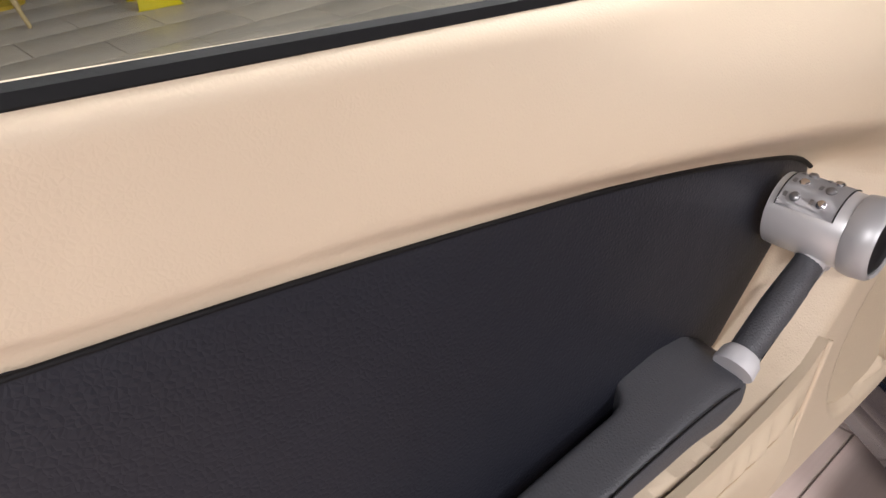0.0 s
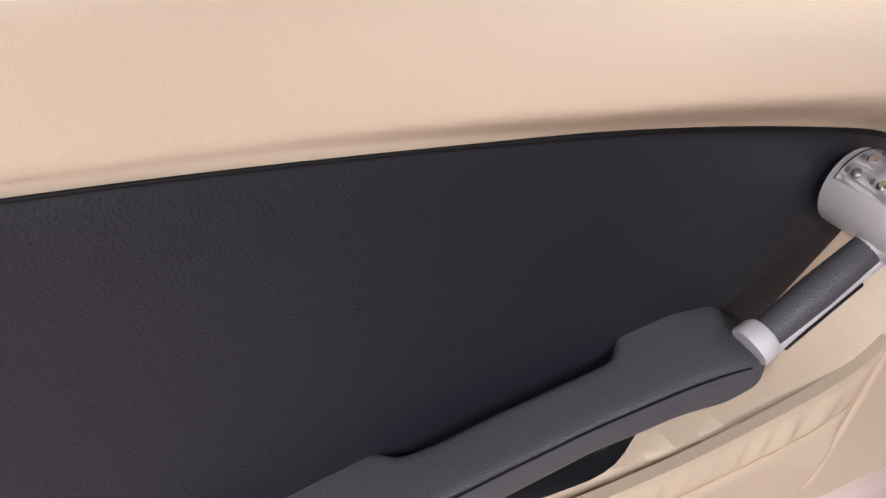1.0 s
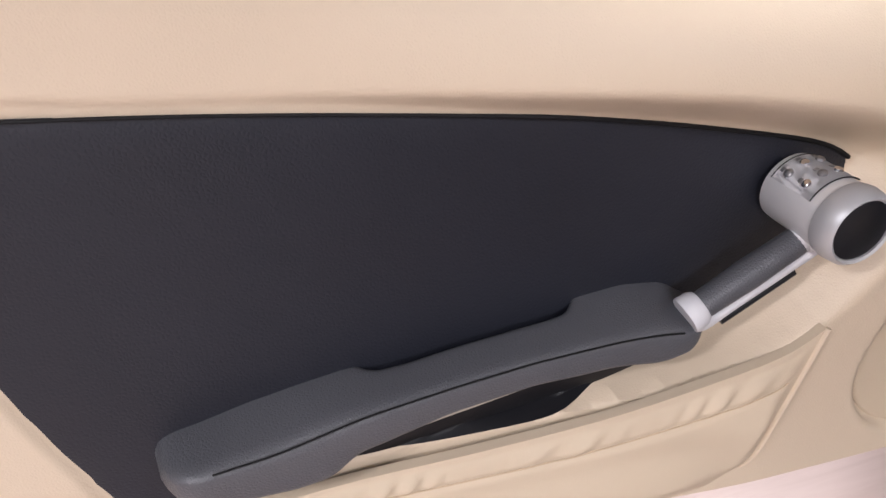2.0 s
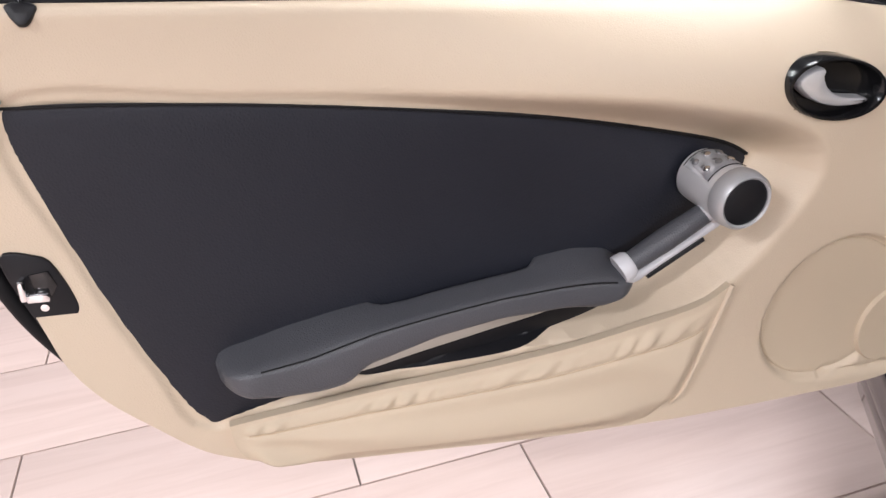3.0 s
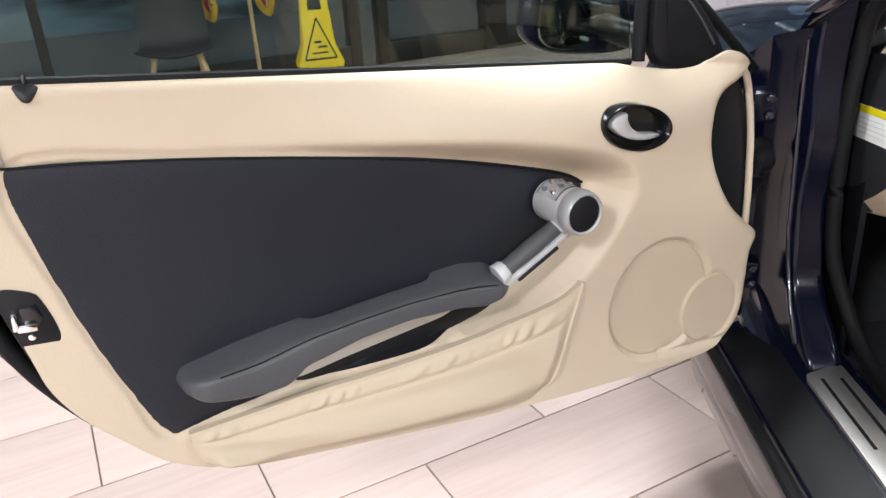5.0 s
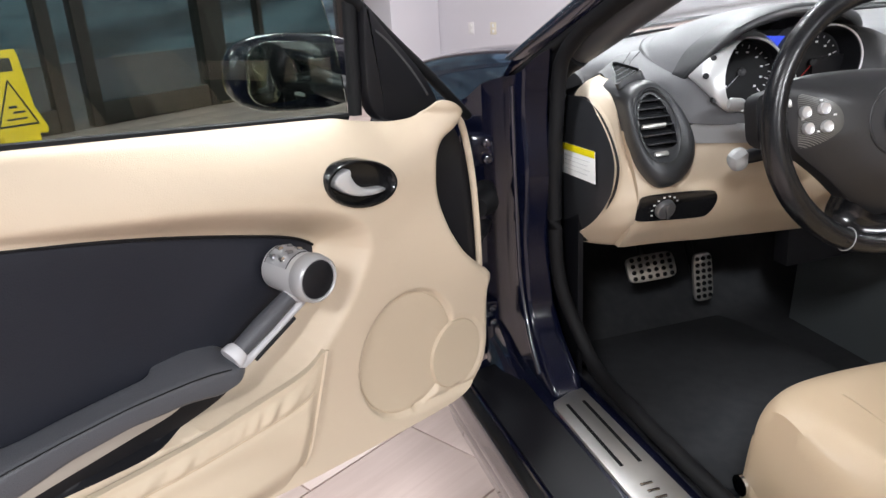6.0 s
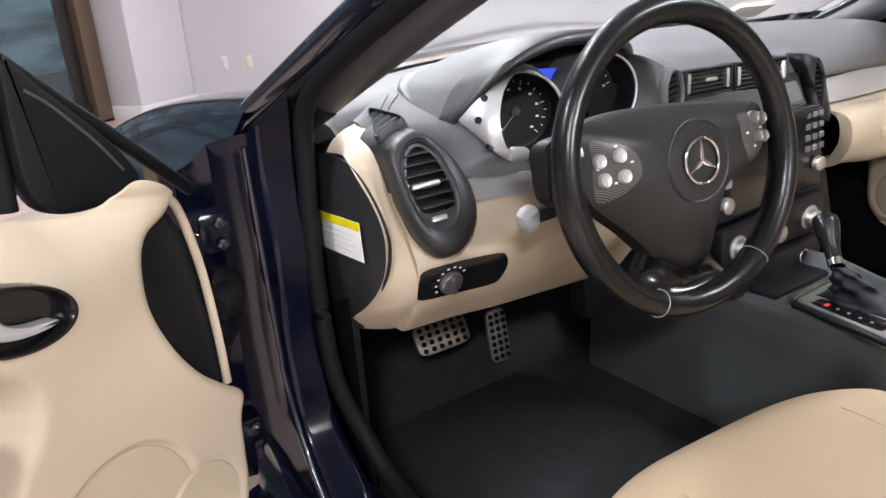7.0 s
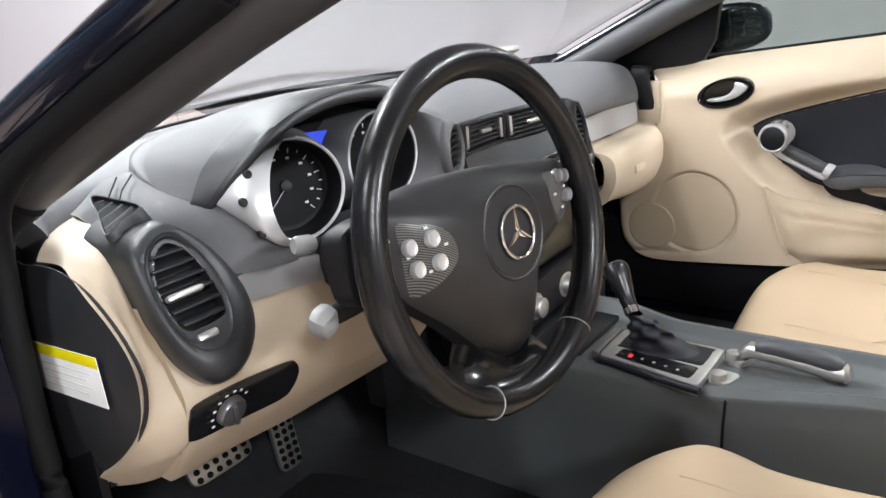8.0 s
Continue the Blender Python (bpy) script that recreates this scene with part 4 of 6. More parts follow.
def side_vent():
    """The driver's side vent: a rounded housing that rises out of the dash, a leaning oval mouth with slats."""
    n = 72
    outer = [Vector((q.x, -0.165 + 0.58 * (q.y - 0.65), q.y)) for q in spline(((-0.643, 0.826), (-0.609, 0.797), (-0.588, 0.763), (-0.582, 0.733), (-0.590, 0.703), (-0.609, 0.681), (-0.634, 0.665), (-0.655, 0.659), (-0.673, 0.660), (-0.688, 0.673), (-0.700, 0.696), (-0.704, 0.727), (-0.704, 0.757), (-0.704, 0.785), (-0.698, 0.805), (-0.675, 0.822)), n, True)]
    lean = lambda q, d: Vector((q.x, -0.187 + 0.73 * (q.y - 0.711) - d, q.y))
    inner = [lean(q, 0.0) for q in spline(((-0.650, 0.815), (-0.635, 0.805), (-0.626, 0.785), (-0.624, 0.761), (-0.629, 0.737), (-0.642, 0.718), (-0.659, 0.709), (-0.678, 0.709), (-0.692, 0.718), (-0.699, 0.738), (-0.700, 0.763), (-0.696, 0.783), (-0.686, 0.801), (-0.669, 0.813)), n, True)]
    mouth = [lean(q, -0.006) for q in spline(((-0.651, 0.807), (-0.638, 0.795), (-0.632, 0.776), (-0.630, 0.756), (-0.632, 0.738), (-0.640, 0.729), (-0.663, 0.727), (-0.686, 0.729), (-0.693, 0.743), (-0.693, 0.763), (-0.688, 0.780), (-0.677, 0.797), (-0.664, 0.806)), n, True)]
    mid = Vector((-0.660, -0.15, 0.765))
    back = Vector((0.0, 0.05, 0.0))

    def turned(loop):
        j = min(range(n), key=lambda k: abs(math.atan2((loop[k] - mid).x, (loop[k] - mid).z)))
        loop = loop[j:] + loop[:j]
        return loop if (loop[5] - loop[0]).x > 0 else loop[:1] + loop[:0:-1]

    outer, inner, mouth = turned(outer), turned(inner), turned(mouth)
    swell = lambda w: [a.lerp(b, w) + Vector((0, -0.020 * math.sin(math.pi * min(1, w * 1.05)) ** 0.7, 0.0)) + (a - mid).normalized() * 0.010 * math.sin(math.pi * w) for a, b in zip(outer, inner)]
    rings = [[q + back + (q - mid) * 0.06 for q in outer], outer] + [swell(w) for w in (0.12, 0.25, 0.4, 0.55, 0.7, 0.85, 0.95)] + [inner, [a.lerp(b, 0.5) + Vector((0, 0.003, 0)) for a, b in zip(inner, mouth)], mouth, [q + Vector((0, 0.030, -0.012)) for q in mouth]]
    v = [tuple(q) for r in rings for q in r]
    f = [(i * n + k, i * n + (k + 1) % n, (i + 1) * n + (k + 1) % n, (i + 1) * n + k) for i in range(len(rings) - 1) for k in range(n)]
    f.append(tuple((len(rings) - 1) * n + k for k in range(n)))
    body = NP("air_vent", (v, f), HOUSING, "anthracite housed oval air vent with slats", dash, 60)
    NP("mouth_dark_fill", ([tuple(q + Vector((0, 0.012, -0.004))) for q in mouth], [tuple(range(n))]), PLASTIC, "dark mouth", body)
    for z in (0.735, 0.748, 0.761, 0.774, 0.787, 0.799):
        half = 0.0315 * math.sqrt(max(0.1, 1 - ((z - 0.762) / 0.050) ** 2))
        NP("slat", rbox(-0.662, lean(Vector((0, z)), -0.011).y, z, 2 * half, 0.018, 0.0026, 0.0009), HOUSING, "", body)
    tilt = lambda x, z, d: Matrix.Translation((x, lean(Vector((0, z)), d).y, z)) @ pose(0, 0, 0, -36)
    NP("slide_tab", rbox(0, 0, 0, 0.046, 0.010, 0.008, 0.0035, tilt(-0.670, 0.7615, -0.001)), ALU, "silver slide tab", body)
    NP("thumbwheel", rbox(0, 0, 0, 0.026, 0.006, 0.009, 0.003, tilt(-0.671, 0.7205, -0.002)), ALU, "silver thumbwheel", body)


side_vent()


def corner_vent():
    """A three-cornered slot vent in the dash top beside the windscreen post."""
    A, B, C = Vector((-0.648, 0.026, 0.8420)), Vector((-0.648, -0.066, 0.8380)), Vector((-0.689, -0.062, 0.8180))
    n = (B - A).cross(C - A).normalized()
    n = n if n.z > 0 else -n
    mid = (A + B + C) / 3
    loop = [q for q in spline((A, A.lerp(B, 0.5) + (A - C) * 0.06, B, B.lerp(C, 0.5) + n * 0.002, C, C.lerp(A, 0.5)), 42, True)]
    rings = [[mid + (q - mid) * w + n * h for q in loop] for w, h in ((1.16, -0.020), (1.12, 0.004), (1.06, 0.0065), (1.0, 0.006), (0.98, -0.010))]
    k = len(loop)
    v = [tuple(q) for r in rings for q in r]
    body = NP("corner_vent", (v, [(i * k + a, i * k + (a + 1) % k, (i + 1) * k + (a + 1) % k, (i + 1) * k + a) for i in range(4) for a in range(k)] + [tuple(4 * k + a for a in range(k))]), HOUSING, "small three-cornered slot vent", dash, 50)
    # black sheet across the slot stands in for the shade in its depth
    NP("mouth_dark_fill", ([tuple(mid + (q - mid) * 0.99 + n * 0.0004) for q in loop], [tuple(range(k))]), RUBBER, "", body)
    for w in (0.16, 0.38, 0.60, 0.82):
        p, q = C.lerp(A, w), B.lerp(A, w * 0.92)
        NP("slat", tube([p + n * 0.004, p.lerp(q, 0.5) + n * 0.004, q + n * 0.004], 0.0011, 6), DASH, "", body)


# light switch
sw_out = [(q.x, q.y) for q in spline(((-0.697, 0.600), (-0.704, 0.612), (-0.703, 0.636), (-0.695, 0.648), (-0.640, 0.648), (-0.572, 0.644), (-0.559, 0.637), (-0.554, 0.620), (-0.560, 0.598), (-0.575, 0.590), (-0.640, 0.593)), 56, True)]
sp = NP("light_switch", (lambda sh: ([(x, knee_f(x, z) - d, z) for x, z, d in sh[0]], sh[1]))(dome(sw_out, 0.003, 0.002, 8, (-0.62, 0.62))), GLOSSBLACK, "black light switch panel")
sm = RM(knee_f(-0.655, 0.621) - 0.003) @ pose(-0.655, 0.621, 0.003, 18, 0, 0)
NP("switch_knob", join(lathe([(0.0185, 0), (0.018, 0.006), (0.016, 0.009), (0.002, 0.0095)], 28, sm), rbox(0, 0, 0.011, 0.006, 0.031, 0.006, 0.002, sm @ pose(0, 0, 0, 0, 0, 15))), GUN, "dark silver rotary knob", sp)
for k in range(8):
    a = radians(34 + 24 * k)
    NP("marking", rbox(0.0255 * math.cos(a), 0.0255 * math.sin(a), 0.0022, 0.004, 0.0022, 0.0012, 0.0002, sm), MARK, "", sp)
# silver strips
strip_low, strip_top = ((-0.606, 0.724), (-0.483, 0.713), (-0.38, 0.704)), ((-0.606, 0.744), (-0.598, 0.753), (-0.585, 0.756), (-0.537, 0.755), (-0.482, 0.745), (-0.38, 0.728))
NP("trim_strip", sheet(lambda s, t: (-0.604 + 0.21 * s, -0.147 + 0.004 * t - 0.020 * s, along(strip_low, -0.604 + 0.21 * s) * (1 - t) + along(strip_top, -0.604 + 0.21 * s) * t), 40, 6, (0, 0.03, 0)), PALE, "satin silver trim strip")
DP("trim_strip", sheet(lambda s, t: (0.27 + 0.40 * s, -0.128 + 0.018 * s, 0.698 + 0.062 * t), 12, 4, (0, 0.03, 0)), PALE, "pale grey trim strip")


def glove(s, t):
    r = 0.30 + 0.39 * s
    prof = curve(((-0.12, 0.690), (-0.175, 0.694), (-0.205, 0.680), (-0.212, 0.645), (-0.205, 0.60), (-0.17, 0.552), (-0.08, 0.545)), 60)
    q = prof(t)
    return r, q.x + 0.04 * ease(0.8, 1.0, s), q.y


gb = DP("glove_box", sheet(glove, 24, 40, (0, 0.03, 0.0)), BEIGE, "beige glove box lid", sharp=60)
DP("glove_latch", rbox(0.48, -0.213, 0.628, 0.06, 0.008, 0.022, 0.004), BEIGE, "beige latch", gb)
DP("lower_dash", sheet(lambda s, t: (-0.30 + 0.62 * s, -0.10 + 0.02 * t, 0.42 + 0.42 * t), 6, 6, (0, 0.04, 0)), PLASTIC)
DP("foot_bulkhead", sheet(lambda s, t: (-0.76 + 1.52 * s, 0.42 - 0.1 * t, 0.18 + 0.66 * t), 6, 6, (0, 0.02, 0)), CARPET)
vent([(q.x, q.y) for q in spline(((0.705, 0.842), (0.735, 0.83), (0.742, 0.77), (0.725, 0.705), (0.70, 0.72), (0.688, 0.78), (0.69, 0.83)), 40, True)], (0.715, 0.778, 0.018, 0.046, 0), -0.135, 6, dash)


# driver's side of the dash: a smooth face round the vent, instrument hood, silver surround, two gauges
FACE = ((0.70, -0.112), (0.735, -0.114), (0.762, -0.114), (0.79, -0.108), (0.815, -0.094), (0.838, -0.072), (0.856, -0.040), (0.868, 0.0), (0.873, 0.03))
FACE_TOP = ((-0.74, 0.855), (-0.70, 0.866), (-0.62, 0.873), (-0.588, 0.873), (-0.564, 0.834), (-0.495, 0.769), (-0.44, 0.756), (-0.15, 0.750))
FACE_LOW = ((-0.74, 0.750), (-0.60, 0.754), (-0.47, 0.742), (-0.15, 0.73))
face_curve = curve([(z, f, 0) for z, f in FACE], 120)


def face_f(r, z):
    lo, hi = 0.0, 1.0
    for k in range(14):
        mid = (lo + hi) / 2
        lo, hi = (mid, hi) if face_curve(mid).x < z else (lo, mid)
    return face_curve(lo).y + 0.055 * math.exp(-((r + 0.650) / 0.065) ** 2 - ((z - 0.785) / 0.045) ** 2)


def dash_face(s, t):
    r = -0.690 + 0.537 * s
    lo, hi = along(FACE_LOW, r), along(FACE_TOP, r)
    z = lo + (hi - lo) * t
    return r, face_f(r, z), z


DP("dash_face", sheet(dash_face, 90, 40, (0.004, 0.02, -0.006)), DASH, "anthracite dash face round the side vent", sharp=70)
corner_vent()
lip_c = curve(((-0.572, -0.078, 0.828), (-0.556, -0.095, 0.850), (-0.528, -0.120, 0.886), (-0.489, -0.146, 0.919), (-0.44, -0.158, 0.937), (-0.38, -0.160, 0.944), (-0.32, -0.156, 0.939), (-0.275, -0.142, 0.920), (-0.25, -0.120, 0.900)))
back_c = curve(((-0.604, -0.030, 0.860), (-0.600, 0.0, 0.874), (-0.57, 0.05, 0.884), (-0.50, 0.11, 0.890), (-0.42, 0.14, 0.892), (-0.32, 0.14, 0.891), (-0.25, 0.11, 0.886), (-0.20, 0.05, 0.876)))


def hood(s, t):
    q = lip_c(s).lerp(back_c(s), t)
    up = 0.016 * math.sin(math.pi * min(1, t * 1.15)) ** 0.8 * ease(0, 0.12, s) if t * 1.15 < 1 else 0
    return q.x - 0.012 * math.sin(math.pi * t) * ease(0.3, 0.0, s), q.y, q.z + up


DP("instrument_hood", sheet(hood, 60, 24, (0, 0.004, -0.010)), DASH, "anthracite instrument hood", sharp=70)
# rounded lip, plus a dark sheet that paints the shading on the hood's front
DP("hood_lip", join(tube([Vector(hood(k / 60, 0.0)) + Vector((0.002, 0.006, -0.006)) for k in range(61)], lambda s: 0.0095 - 0.004 * (1 - ease(0, 0.1, s)), 12), sheet(lambda s, t: tuple(Vector(hood(s, (0.22 - 0.10 * ease(0.5, 1.0, s)) * t)) + Vector((-0.001, -0.002, 0.002 * math.sin(math.pi * (0.15 + 0.85 * t))))), 60, 10, (0, 0.002, -0.004))), HOUSING, "soft lip of the hood with a dark sheet for its shading", sharp=70)
DP("hood_liner", sheet(lambda s, t: tuple(lip_c(s) + Vector((0.004, 0.010 + 0.10 * t, -0.014 - 0.004 * t))), 48, 6, (0, 0, -0.004)), PLASTIC)
arc = curve([(-0.450 + 0.0655 * math.cos(radians(a)), -0.112 + 0.024 * math.cos(radians(a)), 0.828 + 0.0655 * math.sin(radians(a))) for a in (100, 125, 150, 180, 210, 235, 258)])
bz = coons(curve(((-0.564, -0.083, 0.832), (-0.522, -0.108, 0.876), (-0.461, -0.116, 0.8925))), arc, curve(((-0.564, -0.083, 0.832), (-0.53, -0.100, 0.799), (-0.495, -0.114, 0.767), (-0.4636, -0.115, 0.764))), curve(((-0.564, -0.083, 0.832), (-0.5641, -0.083, 0.8318))))
DP("cluster_bezel", sheet(lambda s, t: tuple(bz(s, t)), 30, 20, (0.004, 0.012, 0)), SILVER, "satin silver cluster surround", sharp=60)
for bs, bt in ((0.62, 0.24), (0.55, 0.50), (0.66, 0.80)):
    q = bz(bs, bt)
    DP("cluster_button", lathe([(0.0058, -0.006), (0.0056, 0.0022), (0.0046, 0.0032), (0.001, 0.0035)], 16, RM(q.y) @ pose(q.x, q.z, 0, -4, -24, 0)), PLASTIC)
DP("cluster_backing", sheet(lambda s, t: (-0.54 + 0.31 * s, -0.064, 0.745 + (along(((-0.54, 0.835), (-0.50, 0.868), (-0.44, 0.898), (-0.30, 0.898), (-0.23, 0.86)), -0.54 + 0.31 * s) - 0.745) * t), 16, 4, (0, 0.01, 0)), GLOSSBLACK, "black cluster backing")
DP("display", plate([(-0.404, 0.889), (-0.350, 0.886), (-0.366, 0.852), (-0.384, 0.854)], 0, 0.003, 0.0006, RM(-0.074)), BLUE, "lit blue display")
for gx, gf, gz, gr, yaw, red in ((-0.450, -0.112, 0.828, 0.0665, -21, False), (-0.296, -0.112, 0.836, 0.068, 4, True)):
    gm = RM(gf) @ pose(gx, gz, 0, -3, yaw, 0)
    ga = DP("gauge", lathe([(gr + 0.016, -0.075), (gr + 0.006, -0.035), (gr + 0.001, -0.004), (gr, 0.0015), (gr - 0.002, 0.003), (gr - 0.004, 0.0012), (gr - 0.0045, -0.006)], 64, gm, 1.0, True), SILVER if not red else DASH, "silver ringed round gauge" if not red else "grey housed round gauge")
    DP("gauge_rim", lathe([(gr - 0.0005, 0.0005), (gr - 0.0005, 0.003), (gr - 0.0018, 0.0045), (gr - 0.0035, 0.003), (gr - 0.0035, -0.002)], 64, gm, 1.0, True), SILVER, "bright thin rim", ga)
    DP("gauge_well", lathe([(gr - 0.0046, 0.0), (gr - 0.006, -0.02), (gr - 0.008, -0.040), (0.002, -0.041)], 56, gm, 1.0, True), PLASTIC, "dark gauge well", ga)
    DP("dial", lathe([(gr - 0.012, -0.044), (gr - 0.013, -0.0385), (0.002, -0.0385)], 48, gm), RUBBER, "black dial", ga)
    for k in range(19):
        a = radians(-45 + 15 * k)
        big = k % 2 == 0
        DP("dial_mark", rbox(gr * (0.70 if big else 0.73), 0, -0.038, 0.007 if big else 0.004, 0.0012, 0.0006, 0, gm @ pose(0, 0, 0, 0, 0, math.degrees(a))), REDM if red and k < 3 else MARK, "", ga)
        if big:
            DP("dial_figure", rbox(gr * 0.55 * math.cos(a), gr * 0.55 * math.sin(a), -0.038, 0.0046, 0.0032, 0.0006, 0, gm), MARK, "", ga)
    DP("needle", rbox(gr * 0.30, 0, -0.0335, gr * 0.62, 0.0013, 0.0012, 0.0004, gm @ pose(0, 0, 0, 0, 0, 228)), REDM if red else GUN, "", ga)
    DP("needle_hub", lathe([(0.0075, -0.0385), (0.0075, -0.033), (0.002, -0.032)], 20, gm), PLASTIC, "", ga)

sh = coons(curve(((-0.278, -0.114, 0.905), (-0.245, -0.140, 0.888), (-0.206, -0.160, 0.858))), curve(((-0.206, -0.160, 0.858), (-0.221, -0.160, 0.812), (-0.198, -0.160, 0.770))), curve(((-0.278, -0.114, 0.766), (-0.24, -0.135, 0.762), (-0.198, -0.160, 0.770))), curve([(-0.296 + 0.0695 * math.sin(radians(a)), -0.114, 0.836 + 0.0695 * math.cos(radians(a))) for a in (14, 50, 90, 130, 166)]))
DP("gauge_shoulder", sheet(lambda s, t: tuple(sh(s, t) + Vector((0, -0.006 * math.sin(math.pi * s), 0))), 20, 24, (0.0, 0.02, 0)), DASH, "anthracite shoulder between gauge and vent", sharp=60)
# centre stack
DP("centre_fascia", sheet(lambda s, t: (-0.20 + 0.42 * s + 0.02 * t, -0.151 - 0.054 * t - 0.03 * t * t - 0.010 * math.sin(math.pi * s), 0.796 - 0.334 * t), 20, 30, (0, 0.10, 0)), PLASTIC, "black centre fascia")
for a, b in ((-0.158, 0.002), (0.008, 0.168)):
    w, c = b - a, (a + b) / 2
    cv = DP("centre_vent", join(rbox(c, -0.155, 0.838, w, 0.03, 0.004, 0.0015), rbox(c, -0.159, 0.793, w, 0.03, 0.004, 0.0015), rbox(a + 0.004, -0.157, 0.8155, 0.009, 0.03, 0.046, 0.003), rbox(b - 0.004, -0.157, 0.8155, 0.009, 0.03, 0.046, 0.003)), PLASTIC, "black framed square air vent")
    DP("vent_cheek", rbox(a + 0.014, -0.164, 0.8155, 0.010, 0.016, 0.036, 0.003), ALU, "silver vent cheek", cv)
    DP("vent_cheek", rbox(b - 0.014, -0.164, 0.8155, 0.010, 0.016, 0.036, 0.003), ALU, "silver vent cheek", cv)
    DP("mouth_dark_fill", rbox(c, -0.150, 0.8155, w - 0.01, 0.01, 0.044, 0.001), PLASTIC, "", cv)
    for k in range(5):
        DP("slat", rbox(c, -0.160, 0.800 + 0.0077 * k, w - 0.03, 0.014, 0.0022, 0.0008), HOUSING, "", cv)
    DP("slide_tab", rbox(c + 0.01, -0.169, 0.8155, 0.040, 0.010, 0.008, 0.003), ALU, "silver slide tab", cv)
vent([(q.x, q.y) for q in spline(((-0.214, 0.858), (-0.180, 0.850), (-0.160, 0.808), (-0.166, 0.770), (-0.20, 0.768), (-0.222, 0.81)), 32, True)], (-0.192, 0.812, 0.019, 0.034, 0.1), -0.160, 6, dash, False, DASH)
vent([(q.x, q.y) for q in spline(((0.2125, 0.832), (0.240, 0.832), (0.276, 0.780), (0.294, 0.69), (0.277, 0.672), (0.252, 0.74), (0.226, 0.80)), 40, True)], (0.257, 0.757, 0.014, 0.064, -0.22), -0.158, 10, dash, False)
DP("fascia_brow", sheet(lambda s, t: (-0.165 + 0.345 * s, -0.1755 - 0.004 * math.sin(math.pi * s) - 0.016 * t, 0.790 - 0.038 * t), 16, 6, (0, 0.02, 0)), HOUSING, "dark brow under the vents")
DP("brow_line", rbox(0.007, -0.196, 0.750, 0.335, 0.006, 0.0025, 0.001), CHROME, "thin bright line")
radio = DP("radio", rbox(0.02, -0.228, 0.665, 0.30, 0.03, 0.17, 0.006), GLOSSBLACK, "gloss black radio with grey keys")
DP("radio_screen", rbox(0.0, -0.2445, 0.715, 0.13, 0.004, 0.030, 0.002), PLASTIC, "", radio)
for k in range(4):
    for j in range(3):
        DP("key", rbox(0.125 + 0.018 * j, -0.2445, 0.735 - 0.022 * k, 0.013, 0.005, 0.012, 0.002), DASH, "", radio)
for k in range(5):
    DP("key", rbox(-0.115 + 0.02 * (k % 2), -0.2445, 0.74 - 0.03 * k, 0.017, 0.005, 0.018, 0.003), PALE if k == 3 else DASH, "", radio)
DP("radio_slot", rbox(0.0, -0.2445, 0.685, 0.15, 0.003, 0.004, 0.001), CHROME, "", radio)
for kx, kz in ((0.155, 0.632), (-0.10, 0.612)):
    DP("radio_knob", lathe([(0.015, 0), (0.0145, 0.010), (0.012, 0.012), (0.002, 0.0125)], 24, RM(-0.243) @ Matrix.Translation((kx, kz, 0))), ALU, "silver knob", radio)
climate = DP("climate_panel", rbox(0.02, -0.246, 0.535, 0.29, 0.03, 0.075, 0.006), PLASTIC, "black climate panel with round knobs")
for kx in (-0.085, 0.02, 0.12):
    DP("climate_knob", lathe([(0.023, 0), (0.023, 0.004), (0.017, 0.006), (0.0165, 0.018), (0.014, 0.020), (0.002, 0.0205)], 28, RM(-0.261) @ Matrix.Translation((kx, 0.535, 0))), ALU, "silver ribbed knob", climate)
DP("ash_tray", rbox(0.02, -0.262, 0.468, 0.26, 0.03, 0.05, 0.006), PLASTIC)
DP("lighter_ring", lathe([(0.014, 0), (0.014, 0.004), (0.011, 0.005), (0.010, 0.0)], 24, RM(-0.277) @ Matrix.Translation((0.09, 0.47, 0))), CHROME)

# ---- steering wheel: x right, y up its face, z to the driver ----
_t = radians(11)
WHL = pose(-0.4455, -0.3985, 0.7924, 0, 0, -5.4) @ Matrix(((1, 0, 0, 0), (0, math.sin(_t), -math.cos(_t), 0), (0, math.cos(_t), math.sin(_t), 0), (0, 0, 0, 1)))


def rim(s, t):
    a, b = 2 * math.pi * s, 2 * math.pi * t
    low = math.exp(-((math.cos(a - 1.5 * math.pi) - 1) / 0.05) ** 2)
    rr = 0.0170 + 0.0012 * math.cos(3 * a + math.pi / 2)
    return (0.1825 + rr * math.cos(b)) * math.cos(a), (0.1825 + rr * math.cos(b)) * math.sin(a) - 0.0 * low, rr * 1.12 * math.sin(b)


wheel = part("steering_wheel", grid(rim, 96, 18, True, True), WHEEL, car, "worn black leather steering wheel", WHL)
WP = lambda name, shape, material, label="", parent=None: part(name, shape, material, parent or wheel, label, WHL)
hub_out = [(q.x, q.y) for q in spline(((-0.150, 0.058), (-0.10, 0.070), (-0.04, 0.072), (0.035, 0.068), (0.10, 0.060), (0.158, 0.050), (0.170, 0.024), (0.160, -0.014), (0.120, -0.036), (0.090, -0.050), (0.072, -0.078), (0.052, -0.118), (0.034, -0.143), (0.002, -0.147), (-0.041, -0.122),
                                               (-0.086, -0.078), (-0.128, -0.042), (-0.142, -0.022), (-0.150, 0.020)), 110, True)]
hub_polar = sorted((math.atan2(y, x), math.hypot(x, y)) for x, y in hub_out)


def pad_z(x, y):
    """Height of the airbag pad's dome."""
    k = min(1, math.hypot(x, y) / along([(a - 2 * math.pi, r) for a, r in hub_polar[-3:]] + hub_polar, math.atan2(y, x)))
    return -0.018 + 0.036 * (1 - k ** 3.2)


